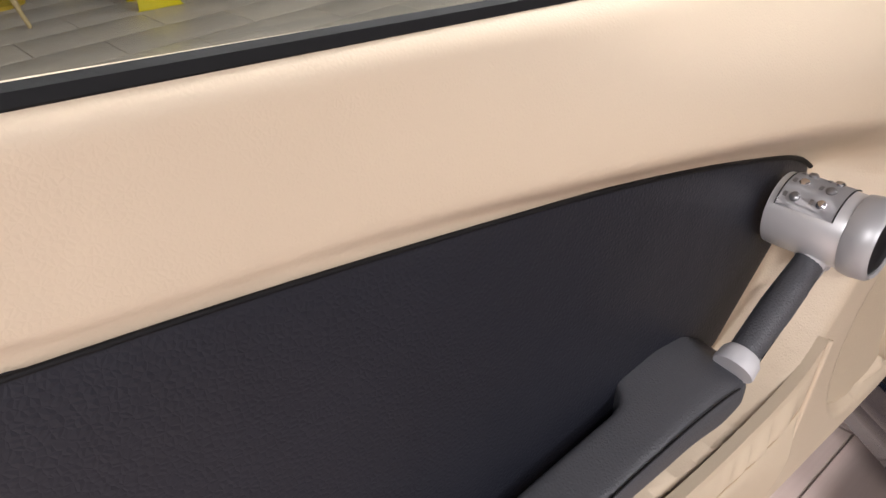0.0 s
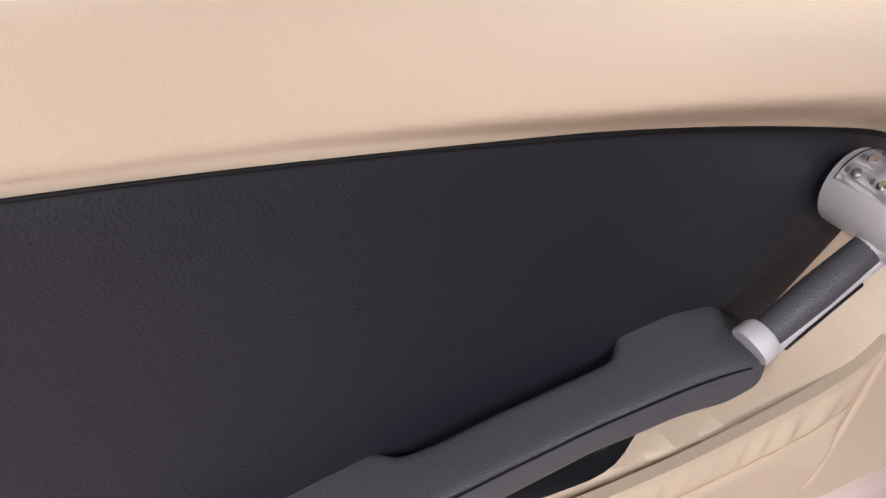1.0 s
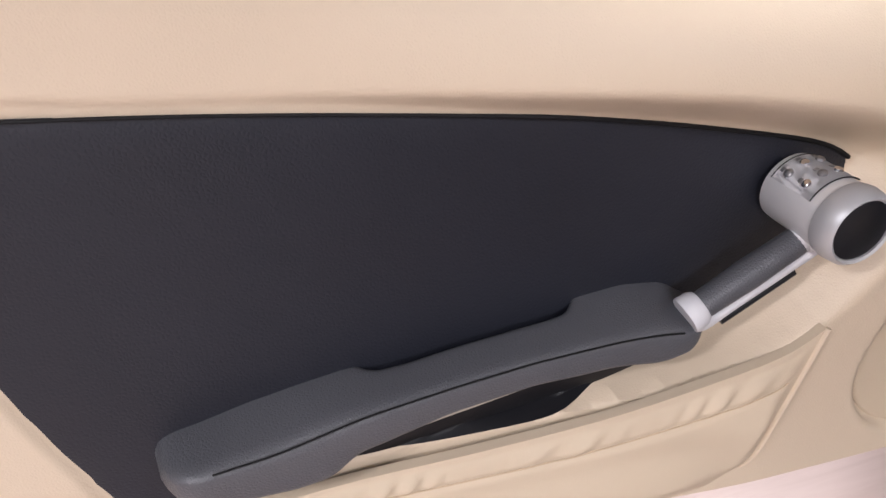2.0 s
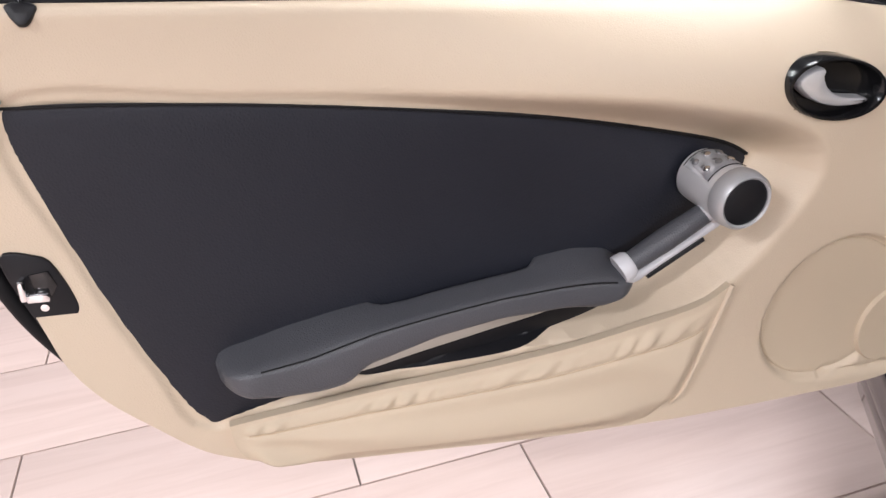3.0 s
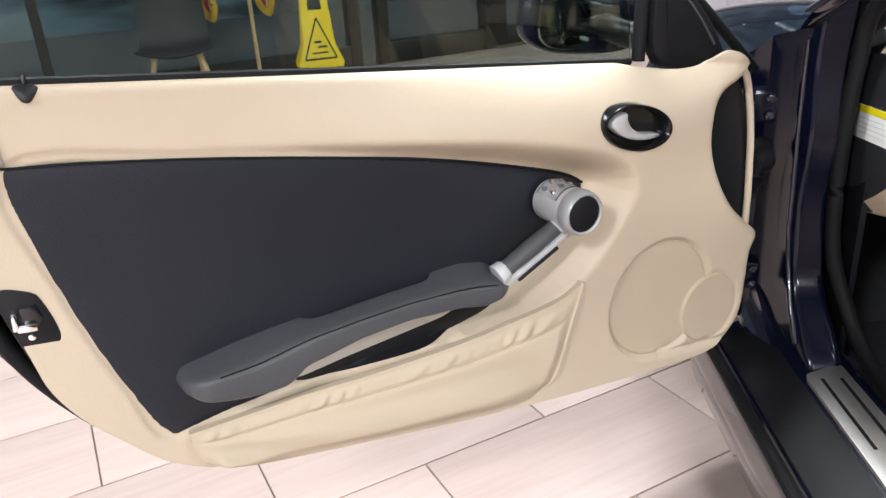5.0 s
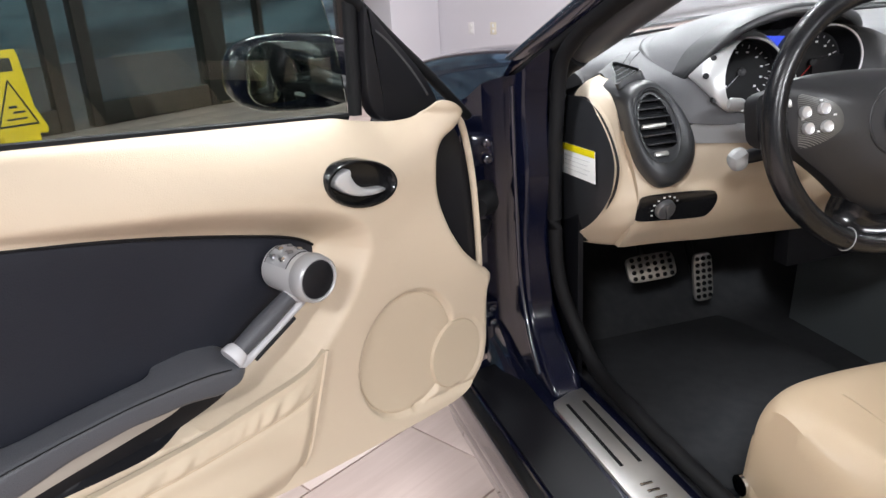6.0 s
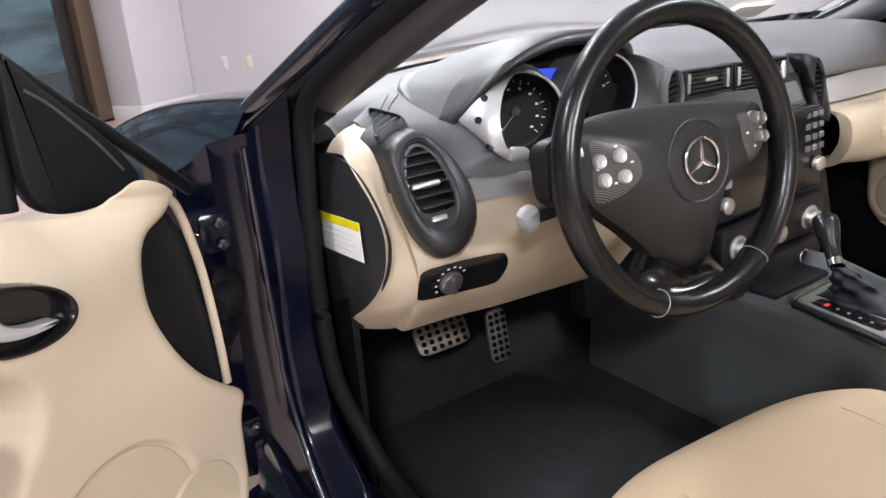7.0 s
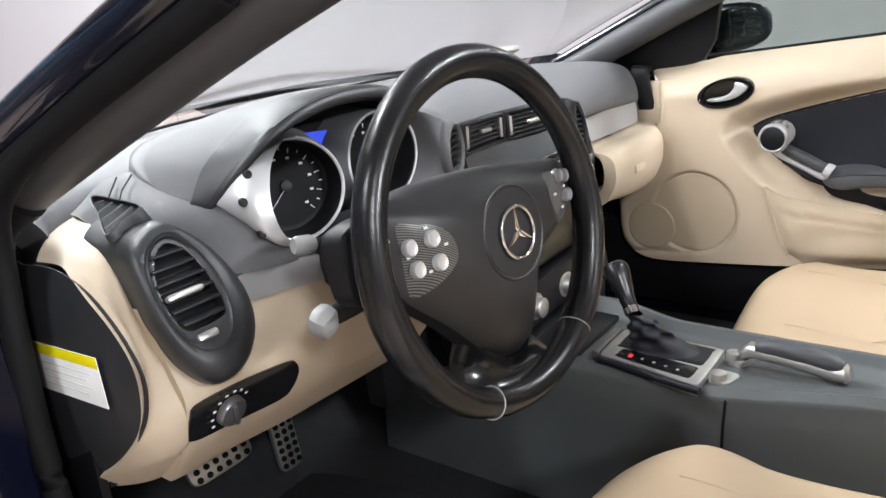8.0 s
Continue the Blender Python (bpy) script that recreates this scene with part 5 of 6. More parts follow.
hub = WP("airbag_pad", dome(hub_out, -0.018, 0.036, 14), PAD, "dark grey airbag pad")
HUB = WHL @ Matrix.Translation((0.008, -0.004, 0.0145))
part("badge_ring", lathe([(0.0525, 0.0005), (0.0522, 0.0030), (0.0505, 0.0040), (0.0488, 0.0030), (0.0482, 0.0006)], 56, None, 1.0, True), PAD, hub, "raised ring round the badge", HUB)
part("badge_disc", lathe([(0.0486, 0), (0.0484, 0.0030), (0.030, 0.0046), (0.002, 0.0050)], 48), PAD, hub, "", HUB)


def ring(rad, thick, z):
    return grid(lambda s, t: ((rad + thick * math.cos(2 * math.pi * t)) * math.cos(2 * math.pi * s), (rad + thick * math.cos(2 * math.pi * t)) * math.sin(2 * math.pi * s), z + thick * math.sin(2 * math.pi * t)), 48, 10, True, True)


em = [ring(0.028, 0.0021, 0.0075)]
for k in range(3):
    em.append(plate([(0, 0.028), (0.0042, 0.003), (0, 0.0), (-0.0042, 0.003)], 0.005, 0.0088, 0.001, pose(0, 0, 0, 0, 0, 120 * k)))
part("round_badge", join(*em), CHROME, hub, "chrome round badge", HUB)
POD_L = ((-0.131, 0.054), (-0.110, 0.049), (-0.086, 0.040), (-0.069, 0.022), (-0.067, -0.002), (-0.082, -0.018), (-0.102, -0.029), (-0.124, -0.034), (-0.130, -0.015), (-0.131, 0.024))
POD_R = ((0.099, 0.050), (0.128, 0.050), (0.155, 0.046), (0.170, 0.026), (0.166, -0.006), (0.146, -0.026), (0.120, -0.022), (0.098, 0.006), (0.095, 0.030))
for sgn, outl, mid, keys in ((-1, POD_L, (-0.100, 0.010), ((-0.130, 0.019), (-0.108, 0.022), (-0.126, -0.004), (-0.104, -0.003))), (1, POD_R, (0.134, 0.016), ((0.122, 0.034), (0.147, 0.030), (0.128, 0.009), (0.151, 0.006)))):
    wing = [(sgn * q.x, q.y) for q in spline(((0.080, 0.054), (0.13, 0.056), (0.176, 0.046), (0.181, 0.012), (0.176, -0.022), (0.140, -0.036), (0.10, -0.046), (0.076, 0.0)), 40, True)]
    WP("spoke", dome(wing, -0.040, 0.010, 6, (sgn * 0.125, 0.008)), PLASTIC, "black side spoke")
    POD = lambda q: (mid[0] + 0.86 * (q[0] - mid[0]) - 0.010, mid[1] + 0.86 * (q[1] - mid[1]) - 0.004)
    pod = WP("button_pod", (lambda sh: ([(x, y, pad_z(x, y) + h) for x, y, h in sh[0]], sh[1]))(dome([POD(q) for q in spline(outl, 48, True)], 0.0002, 0.0016, 8, POD(mid), 0.004)), CARBON, "carbon look button pod with four keys")
    for bx, by in keys:
        part("pod_button", lathe([(0.0088, -0.004), (0.0086, 0.0015), (0.0076, 0.0028), (0.0050, 0.0018), (0.001, 0.0016)], 26, Matrix.Translation((bx, by, pad_z(bx, by) + 0.0035))), SILVER if sgn < 0 else GUN, pod, "silver round button" if sgn < 0 else "dark silver round button", WHL)
    for mx, my in ((-0.018, 0.0), (0.020, 0.003), (0.0, -0.024), (0.002, 0.030)):
        part("button_mark", rbox(mid[0] + mx - 0.014, mid[1] + 0.8 * my, pad_z(mid[0] + mx - 0.014, mid[1] + 0.8 * my) + 0.002, 0.005, 0.0028, 0.0012, 0.0003), MARK, pod, "", WHL)
WP("pod_screw_cap", lathe([(0.0075, -0.012), (0.0072, 0.0), (0.0050, 0.0018), (0.001, 0.002)], 20, Matrix.Translation((-0.143, 0.034, -0.014))), SILVER, "silver cap beside the pod")


def low_spoke(s, t):
    x = -1 + 2 * s
    a, b = Vector((-0.052 + 0.100 * s, -0.108 - 0.034 * (1 - x * x), 0)), Vector((-0.070 + 0.150 * s, -0.170 - 0.010 * (1 - x * x), 0))
    q = a.lerp(b, t)
    return q.x, q.y, -0.016 + 0.010 * t + 0.014 * (1 - x * x) - 0.014 * abs(x) ** 5 - 0.012 * math.sin(math.pi * t)


WP("lower_spoke", sheet(low_spoke, 24, 12, (0, 0, -0.02)), GLOSSBLACK, "gloss black lower spoke")
WP("spoke_bridge", rbox(0, -0.04, -0.044, 0.10, 0.10, 0.02, 0.008), PLASTIC)
for ang in (248, 306):
    a = radians(ang)
    mm = Matrix.Translation((0.1825 * math.cos(a), 0.1825 * math.sin(a), 0)) @ pose(0, 0, 0, 0, 0, ang - 90)
    WP("rim_seam", moved(grid(lambda s, t: (0.0004 * math.cos(2 * math.pi * t) + 0.0, (0.0176 + 0.0007 * math.sin(2 * math.pi * t)) * math.cos(2 * math.pi * s), (0.0192 + 0.0007 * math.sin(2 * math.pi * t)) * math.sin(2 * math.pi * s)), 28, 6, True, True), mm), INK)
# column and stalks
col = part("steering_column", tube([WHL @ Vector((0, 0, -0.045)), WHL @ Vector((0, -0.004, -0.10)), WHL @ Vector((0, -0.012, -0.20)), WHL @ Vector((0, -0.02, -0.30))], lambda s: 0.052 + 0.016 * math.sin(math.pi * min(1, s * 1.3)), 24), PLASTIC, car, "black steering column shroud")
part("column_switch_block", rbox(0, -0.012, -0.085, 0.15, 0.07, 0.05, 0.012, WHL), PLASTIC, col)
part("turn_stalk", tube([(-0.500, -0.30, 0.742), (-0.55, -0.286, 0.732), (-0.588, -0.274, 0.724)], lambda s: 0.013 - 0.002 * s, 14), PLASTIC, col, "black stalk with grey end")
part("cruise_stalk_end", rbox(0, 0, 0, 0.034, 0.030, 0.036, 0.0135, pose(-0.594, -0.272, 0.722, 20, -25, 0)), GREY, col, "light grey stalk end")
part("wiper_stalk", tube([(-0.49, -0.285, 0.785), (-0.545, -0.270, 0.800), (-0.592, -0.262, 0.806)], lambda s: 0.0085 - 0.0025 * s, 12), PLASTIC, col)
part("stalk_tip", tube([(-0.586, -0.263, 0.8055), (-0.590, -0.2625, 0.806), (-0.606, -0.259, 0.808), (-0.609, -0.258, 0.8085)], lambda s: 0.0098 - 0.002 * (abs(s - 0.5) > 0.45), 14), GREY, col, "grey stalk tip")

# ---- pedals ----
def pedal(name, c, w, h, tilt, label):
    m2 = Matrix.Translation(c) @ pose(0, 0, 0, 90 + tilt, 0, 0)
    arm2 = part(name, tube([Vector(c) + Vector((0, 0.02, -0.01)), Vector(c) + Vector((0.01, 0.10, 0.10)), Vector(c) + Vector((0.01, 0.16, 0.25))], 0.010, 10), PLASTIC, car, label)
    pl = part("pedal_plate", plate(ellipse(0, 0, w / 2, h / 2, 28, 0, 5), 0, 0.008, 0.002, m2), ALU, arm2, "brushed steel pedal plate")
    nx, ny = max(2, round(w / 0.019)), max(2, round(h / 0.017))
    for i in range(nx):
        for j in range(ny):
            part("stud", lathe([(0.0052, 0.007), (0.0048, 0.011), (0.001, 0.0115)], 10, m2 @ Matrix.Translation((w * ((i + 0.5) / nx - 0.5) * 0.92, h * ((j + 0.5) / ny - 0.5) * 0.92 , 0))), RUBBER, pl)
    return arm2


pedal("brake_pedal", (-0.493, 0.12, 0.378), 0.120, 0.060, -28, "steel brake pedal with rubber studs")
pedal("accelerator_pedal", (-0.357, 0.12, 0.332), 0.050, 0.112, -10, "steel accelerator pedal with rubber studs")

# ---- centre console ----
def console(s, t):
    f = 0.06 - 1.11 * s
    top = 0.482
    lift, rail = 0.042 * ease(-0.50, -0.82, f), 0.022 * ease(-0.46, -0.32, f)
    prof = ((-0.175, 0.20), (-0.168, 0.33), (-0.160, top - 0.05 + lift), (-0.152, top - 0.012 + lift), (-0.142, top + lift), (-0.105, top + 0.5 * lift), (-0.02, top - 0.003), (0.03, top - 0.001), (0.052, top + 0.008 + rail), (0.070, top + 0.004 + rail), (0.084, top - 0.04), (0.098, 0.33), (0.105, 0.20))
    x = t * (len(prof) - 1)
    i = min(len(prof) - 2, int(x))
    w = x - i
    return prof[i][0] * (1 - w) + prof[i + 1][0] * w, f, prof[i][1] * (1 - w) + prof[i + 1][1] * w


CON = Matrix.Translation((0.05, 0.03, -0.020))
con = part("centre_console", grid(console, 60, 72), CONSOLE, car, "dark slate plastic centre console", CON, sharp=50)
CP = lambda name, shape, material, label="", parent=None: part(name, shape, material, parent or con, label, CON)
CP("console_joint", tube([(-0.1765, -0.585, 0.24), (-0.1690, -0.585, 0.33), (-0.1615, -0.585, 0.43), (-0.1535, -0.585, 0.472), (-0.141, -0.585, 0.484)], 0.0022, 6), RUBBER)
AP = lambda name, shape, material, label="", parent=None: part(name, shape, material, parent or con, label)
gate = AP("gear_gate", plate([(q.x, q.y) for q in spline(((-0.074, -0.350), (-0.082, -0.362), (-0.100, -0.46), (-0.110, -0.508), (-0.104, -0.518), (-0.04, -0.520), (0.014, -0.519), (0.022, -0.511), (0.027, -0.43), (0.028, -0.358), (0.020, -0.349), (-0.03, -0.348)), 72, True)], 0.455, 0.4745, 0.003), ALU, "satin silver gear gate frame")
slot = [(q.x, q.y) for q in spline(((-0.068, -0.376), (-0.078, -0.384), (-0.097, -0.490), (-0.092, -0.501), (-0.066, -0.502), (-0.058, -0.492), (-0.048, -0.390), (-0.054, -0.377)), 48, True)]
AP("selector_strip", plate(slot, 0.4735, 0.4757, 0.0006), GLOSSBLACK, "black selector strip", gate)
AP("gate_well", plate([(q.x, q.y) for q in spline(((-0.034, -0.366), (-0.041, -0.374), (-0.050, -0.494), (-0.043, -0.505), (0.006, -0.505), (0.014, -0.496), (0.018, -0.374), (0.010, -0.365)), 48, True)], 0.4735, 0.4757, 0.0006), PLASTIC, "", gate)
AP("gate_lamp", rbox(-0.068, -0.398, 0.4762, 0.010, 0.006, 0.0014, 0.0004), REDLED, "red lit position mark", gate)
for k in range(4):
    AP("gate_mark", rbox(-0.071 - 0.0035 * k, -0.418 - 0.020 * k, 0.4762, 0.005, 0.004, 0.0012, 0.0003), GREY, "", gate)
AP("carbon_strip", plate([(-0.074, -0.334), (-0.079, -0.347), (0.026, -0.345), (0.026, -0.332)], 0.460, 0.4755, 0.002), CARBON, "carbon look strip")
AP("gate_trim", tube(spline([(-0.085, -0.352, 0.468), (-0.106, -0.46, 0.468), (-0.117, -0.522, 0.468)], 16), 0.006, 10), CHAR, "dark leather trim strip")


def boot(s, t):
    a = 2 * math.pi * s
    r = 0.046 - 0.034 * t ** 0.55 + 0.0035 * math.sin(5 * a + 9 * t) * math.sin(math.pi * t) + 0.004 * math.sin(20 * t + math.sin(a)) * (1 - t) * t * 3
    c = Vector((-0.016, -0.428, 0.476)).lerp(Vector((-0.036, -0.392, 0.536)), t)
    return c.x + r * math.cos(a) * (0.85 + 0.15 * t), c.y + r * 1.35 * math.sin(a) * (1 - 0.25 * t), c.z + 0.010 * math.sin(math.pi * t) * math.sin(a + 3.6)


lever = AP("gear_lever", grid(boot, 48, 24, cu=True), CHAR, "black gear lever with a folded leather boot")
knob_c, knob_t = Vector((-0.038, -0.390, 0.535)), Vector((-0.004, -0.344, 0.600))
AP("lever_collar", tube([knob_c, knob_c.lerp(knob_t, 0.07), knob_c.lerp(knob_t, 0.14)], 0.0125, 20), CHROME, "chrome collar", lever)
AP("lever_grip", tube([knob_c.lerp(knob_t, 0.12 + 0.88 * k / 16) for k in range(17)], lambda s: along(((0, 0.0115), (0.25, 0.0125), (0.5, 0.0165), (0.7, 0.0195), (0.84, 0.0210), (0.93, 0.0205), (1, 0.0180)), s), 24, 1.1, (1, 0, 0)), WHEEL, "black lever grip", lever)
AP("lever_cap", lathe([(0.0172, -0.002), (0.0172, 0.001), (0.0145, 0.0030), (0.006, 0.0042), (0.001, 0.0045)], 24, Matrix.Translation(knob_t) @ (knob_t - knob_c).to_track_quat("Z", "Y").to_matrix().to_4x4()), CHROME, "chrome cap", lever)
for bx, by in ((-0.072, -0.536), (0.005, -0.538)):
    cb = AP("console_button", lathe([(0.0125, -0.006), (0.0125, 0.007), (0.0112, 0.011), (0.006, 0.0128), (0.001, 0.013)], 24, Matrix.Translation((bx, by, 0.470))), ALU, "silver console button")
    AP("button_plate", plate(ellipse(bx + 0.008, by - 0.008, 0.021, 0.014, 28, -0.3, 4), 0.455, 0.4715, 0.001), ALU, "", cb)
hb = AP("handbrake", tube([(0.006, -0.570, 0.497), (0.006, -0.60, 0.501), (0.003, -0.64, 0.499), (0.000, -0.675, 0.494), (-0.001, -0.690, 0.490)], lambda s: along(((0, 0.0125), (0.12, 0.0165), (0.6, 0.0180), (0.9, 0.0170), (1, 0.0130)), s), 22, 0.8), ARM, "dark leather handbrake grip")
AP("handbrake_shell", tube([(0.010, -0.548, 0.478), (0.009, -0.562, 0.488), (0.008, -0.60, 0.488), (0.003, -0.65, 0.486), (-0.001, -0.684, 0.482), (-0.002, -0.695, 0.483), (-0.002, -0.700, 0.484)], lambda s: along(((0, 0.011), (0.1, 0.0155), (0.5, 0.0180), (0.92, 0.0178), (1, 0.0120)), s), 22, 0.8), ALU, "silver shell under the grip", hb)
CP("console_bin", rbox(-0.045, -0.28, 0.484, 0.17, 0.13, 0.012, 0.004), PLASTIC, "black open bin")

# ---- seats ----
def build_seat(cx, name):
    w = 0.252

    def cushion(s, t):
        x = -1.25 + 2.5 * s
        drop = max(0.0, abs(x) - 1) / 0.25
        x = max(-1.0, min(1.0, x))
        prof = curve(((-0.462, 0.265), (-0.440, 0.30), (-0.428, 0.35), (-0.436, 0.405), (-0.470, 0.440), (-0.54, 0.452), (-0.68, 0.446), (-0.85, 0.436), (-1.0, 0.43), (-1.02, 0.30)), 80)
        q = prof(t)
        k = abs(x)
        bol = 0.020 * ease(0.55, 0.78, k) * ease(0.35, 0.6, t) - 0.075 * max(0, (k - 0.80) / 0.2) ** 2.2 * ease(0.2, 0.55, t)
        groove = -0.007 * math.exp(-((k - 0.60) / 0.022) ** 2) * ease(0.3, 0.5, t)
        shape = 0.020 * max(0, (k - 0.75) / 0.25) ** 2
        f = q.x - 0.020 * (1 - k * k) * 0 - 0.055 * k ** 4 * (1 - ease(0.45, 0.8, t)) - 0.035 * ease(-1, 1, x if cx < 0 else -x) * 0.6 * (1 - ease(0.5, 0.9, t))
        z = q.y + bol + groove
        return cx + w * x * (1 - 0.06 * (1 - ease(0, 0.4, t))) + 0.006 * math.sin(math.pi * drop) * math.copysign(1, x), f, z + (0.255 - z) * drop
    seat = part(name, grid(cushion, 60, 60), SEAT, car, "beige leather seat cushion with raised bolsters", sharp=60)
    for sg in (-1, 1):
        pts = []
        for k in range(30):
            v = cushion(0.5 + sg * 0.60 / 2.5, 0.30 + 0.6 * k / 29)
            pts.append((v[0], v[1] - 0.001, v[2] + 0.0005))
        part("seat_seam", tube(pts, 0.0012, 6), SEAM, seat)
    for sg in (-1, 1):
        pts = []
        for k in range(25):
            w2 = k / 24
            v = cushion(0.5 + sg * (0.60 - 0.52 * ease(0, 1, w2)) / 2.5, 0.44 + 0.30 * w2)
            pts.append((v[0], v[1], v[2] + 0.0022))
        part("seat_seam", tube(pts, 0.0012, 6), SEAM, seat)

    def rest(s, t):
        x = -1 + 2 * s
        k = abs(x)
        prof = curve(((-0.95, 0.43), (-0.965, 0.50), (-1.01, 0.70), (-1.06, 0.90), (-1.09, 1.0), (-1.13, 1.03), (-1.17, 0.99), (-1.15, 0.70), (-1.10, 0.40)), 80)
        q = prof(t)
        return cx + 0.235 * x * (1 - 0.25 * ease(0.3, 0.55, t) * ease(1.0, 0.75, t)), q.x + 0.04 * ease(0.6, 0.9, k) * ease(0.45, 0.3, t) - 0.05 * max(0, (k - 0.85) / 0.15) ** 2 * ease(0.6, 0.4, t), q.y
    part("backrest", grid(rest, 36, 50), SEAT, seat, "", None, 60)
    part("seat_base", rbox(cx, -0.74, 0.265, 2 * w - 0.03, 0.54, 0.07, 0.02), SEAT, seat, "beige lower seat valance")
    part("seat_rail", join(rbox(cx - 0.17, -0.74, 0.222, 0.05, 0.5, 0.045, 0.004), rbox(cx + 0.17, -0.74, 0.222, 0.05, 0.5, 0.045, 0.004)), PLASTIC, seat)
    return seat


ds = build_seat(-0.455, "driver_seat")
ps = build_seat(0.425, "passenger_seat")
ps.location.z = -0.03
part("seat_side_panel", sheet(lambda s, t: (-0.706 + 0.012 * t * t + 0.02 * ease(0.06, 0.0, s), -0.455 - 0.5 * s, 0.235 + (0.115 - 0.02 * s) * t), 24, 8, (0.03, 0, 0)), SEAT, ds, "beige seat side panel")
part("seat_side_badge", lathe([(0.017, 0), (0.0165, 0.005), (0.012, 0.006), (0.002, 0.004)], 24, Matrix(((0, 0, -1, -0.704), (1, 0, 0, -0.478), (0, 1, 0, 0.285), (0, 0, 0, 1)))), CHROME, ds, "chrome round seat button")

# ---- body round the cabin ----
part("cabin_floor", sheet(lambda s, t: (-0.755 + 1.51 * s, 0.45 - 1.6 * t, 0.195 + 0.25 * ease(0.22, 0.0, t) - 0.0), 30, 40, (0, 0, -0.03)), CARPET, car, "black cabin carpet")
mat_out = [(q.x, q.y) for q in spline(((-0.66, 0.17), (-0.40, 0.17), (-0.26, 0.10), (-0.25, -0.40), (-0.66, -0.40), (-0.68, -0.1)), 40, True)]
part("floor_mat", plate(mat_out, 0.197, 0.209, 0.004), CARPET, car, "black floor mat")


def sill(s, t):
    f = 0.06 - 1.30 * s
    prof = ((-0.985, 0.155), (-0.998, 0.205), (-0.992, 0.250), (-0.972, 0.268), (-0.955, 0.262), (-0.930, 0.262), (-0.900, 0.272), (-0.885, 0.283), (-0.78, 0.288), (-0.768, 0.28), (-0.762, 0.24), (-0.756, 0.19))
    x = t * (len(prof) - 1)
    i = min(len(prof) - 2, int(x))
    w = x - i
    up = 0.10 * ease(0.10, 0.0, s) ** 1.5 * ease(-0.93, -0.86, prof[i][0])
    return prof[i][0] * (1 - w) + prof[i + 1][0] * w, f, prof[i][1] * (1 - w) + prof[i + 1][1] * w + up


sl = part("door_sill", sheet(sill, 30, 44, (0.0, 0, -0.02)), PAINT, car, "dark navy door sill", sharp=50)
part("sill_liner", sheet(lambda s, t: (-0.966 + 0.086 * t, 0.02 - 1.25 * s, 0.2705 + 0.014 * t ** 2), 10, 6, (0, 0, -0.004)), PLASTIC, sl, "black sill liner")
part("sill_edge_strip", tube([(-0.984, 0.05, 0.262), (-0.984, -0.6, 0.262), (-0.984, -1.24, 0.262)], 0.011, 10, 0.6), RUBBER, sl)
plate_out = [q for q in ((-0.872, -0.19), (-0.866, -0.172), (-0.806, -0.142), (-0.797, -0.15), (-0.790, -0.62), (-0.872, -0.62))]
sc = part("sill_plate", plate(plate_out, 0.284, 0.2905, 0.002), ALU, sl, "brushed aluminium sill plate")
for k in range(2):
    part("sill_groove", rbox(-0.848 + 0.032 * k, -0.285, 0.2908, 0.006, 0.19, 0.0012, 0.0004), RUBBER, sc, "dark grip groove")
for k in range(5):
    part("sill_lettering", rbox(-0.836 + 0.002 * k, -0.43 - 0.017 * k, 0.2908, 0.020, 0.006, 0.001, 0.0003), CHROME, sc)


def post(s, t):
    prof = ((-0.955, 0.20), (-0.95, 0.13), (-0.935, 0.11), (-0.885, 0.095), (-0.868, 0.03), (-0.862, -0.012), (-0.852, -0.026), (-0.806, -0.030), (-0.795, -0.018), (-0.79, 0.02), (-0.775, 0.06), (-0.77, 0.15))
    x = t * (len(prof) - 1)
    i = min(len(prof) - 2, int(x))
    w = x - i
    r, f = prof[i][0] * (1 - w) + prof[i + 1][0] * w, prof[i][1] * (1 - w) + prof[i + 1][1] * w
    z = 0.26 + (0.53 + 0.10 * ease(-0.94, -0.80, r)) * (1 - s)
    low = ease(0.46, 0.27, z)
    inner = ease(-0.89, -0.855, r)
    f -= 0.13 * low ** 1.6 * inner
    f += 0.006 * math.sin(26 * z) * inner * (1 - low)
    return r, f, z


ap = part("door_post", grid(post, 60, 66), JAMB, car, "dark navy door post with hinges", sharp=50)
# slim ridge added to the post only to draw a highlight streak
part("post_glint_ridge", tube(spline([(-0.866, -0.008, 0.83), (-0.865, -0.010, 0.70), (-0.863, -0.014, 0.56), (-0.862, -0.022, 0.46), (-0.862, -0.060, 0.37), (-0.862, -0.105, 0.31)], 30), 0.006, 10), PAINT, ap, "glossy navy ridge added to catch a light streak")
for z in (0.72, 0.40):
    part("hinge", join(rbox(-0.925, 0.02, z, 0.05, 0.05, 0.055, 0.006), tube([(-0.955, -0.012, z - 0.035), (-0.955, -0.012, z + 0.035)], 0.011, 12), rbox(-0.965, -0.03, z, 0.022, 0.05, 0.04, 0.005)), JAMB, ap)
    for d in (-0.015, 0.015):
        part("hinge_bolt", lathe([(0.0085, 0), (0.0085, 0.006), (0.006, 0.007), (0.002, 0.007)], 6, RM(-0.006) @ Matrix.Translation((-0.915, z + d, 0))), PAINT, ap)
part("door_check", tube([(-0.91, 0.03, 0.575), (-0.93, -0.01, 0.575), (-0.955, -0.05, 0.575)], 0.012, 10, 0.7), PLASTIC, ap)
part("cable_boot", tube([(-0.905, 0.04, 0.635), (-0.918, -0.005, 0.635), (-0.93, -0.03, 0.635), (-0.955, -0.06, 0.635)], lambda s: 0.021 + 0.004 * math.sin(30 * s), 16), RUBBER, ap, "black ribbed cable boot")
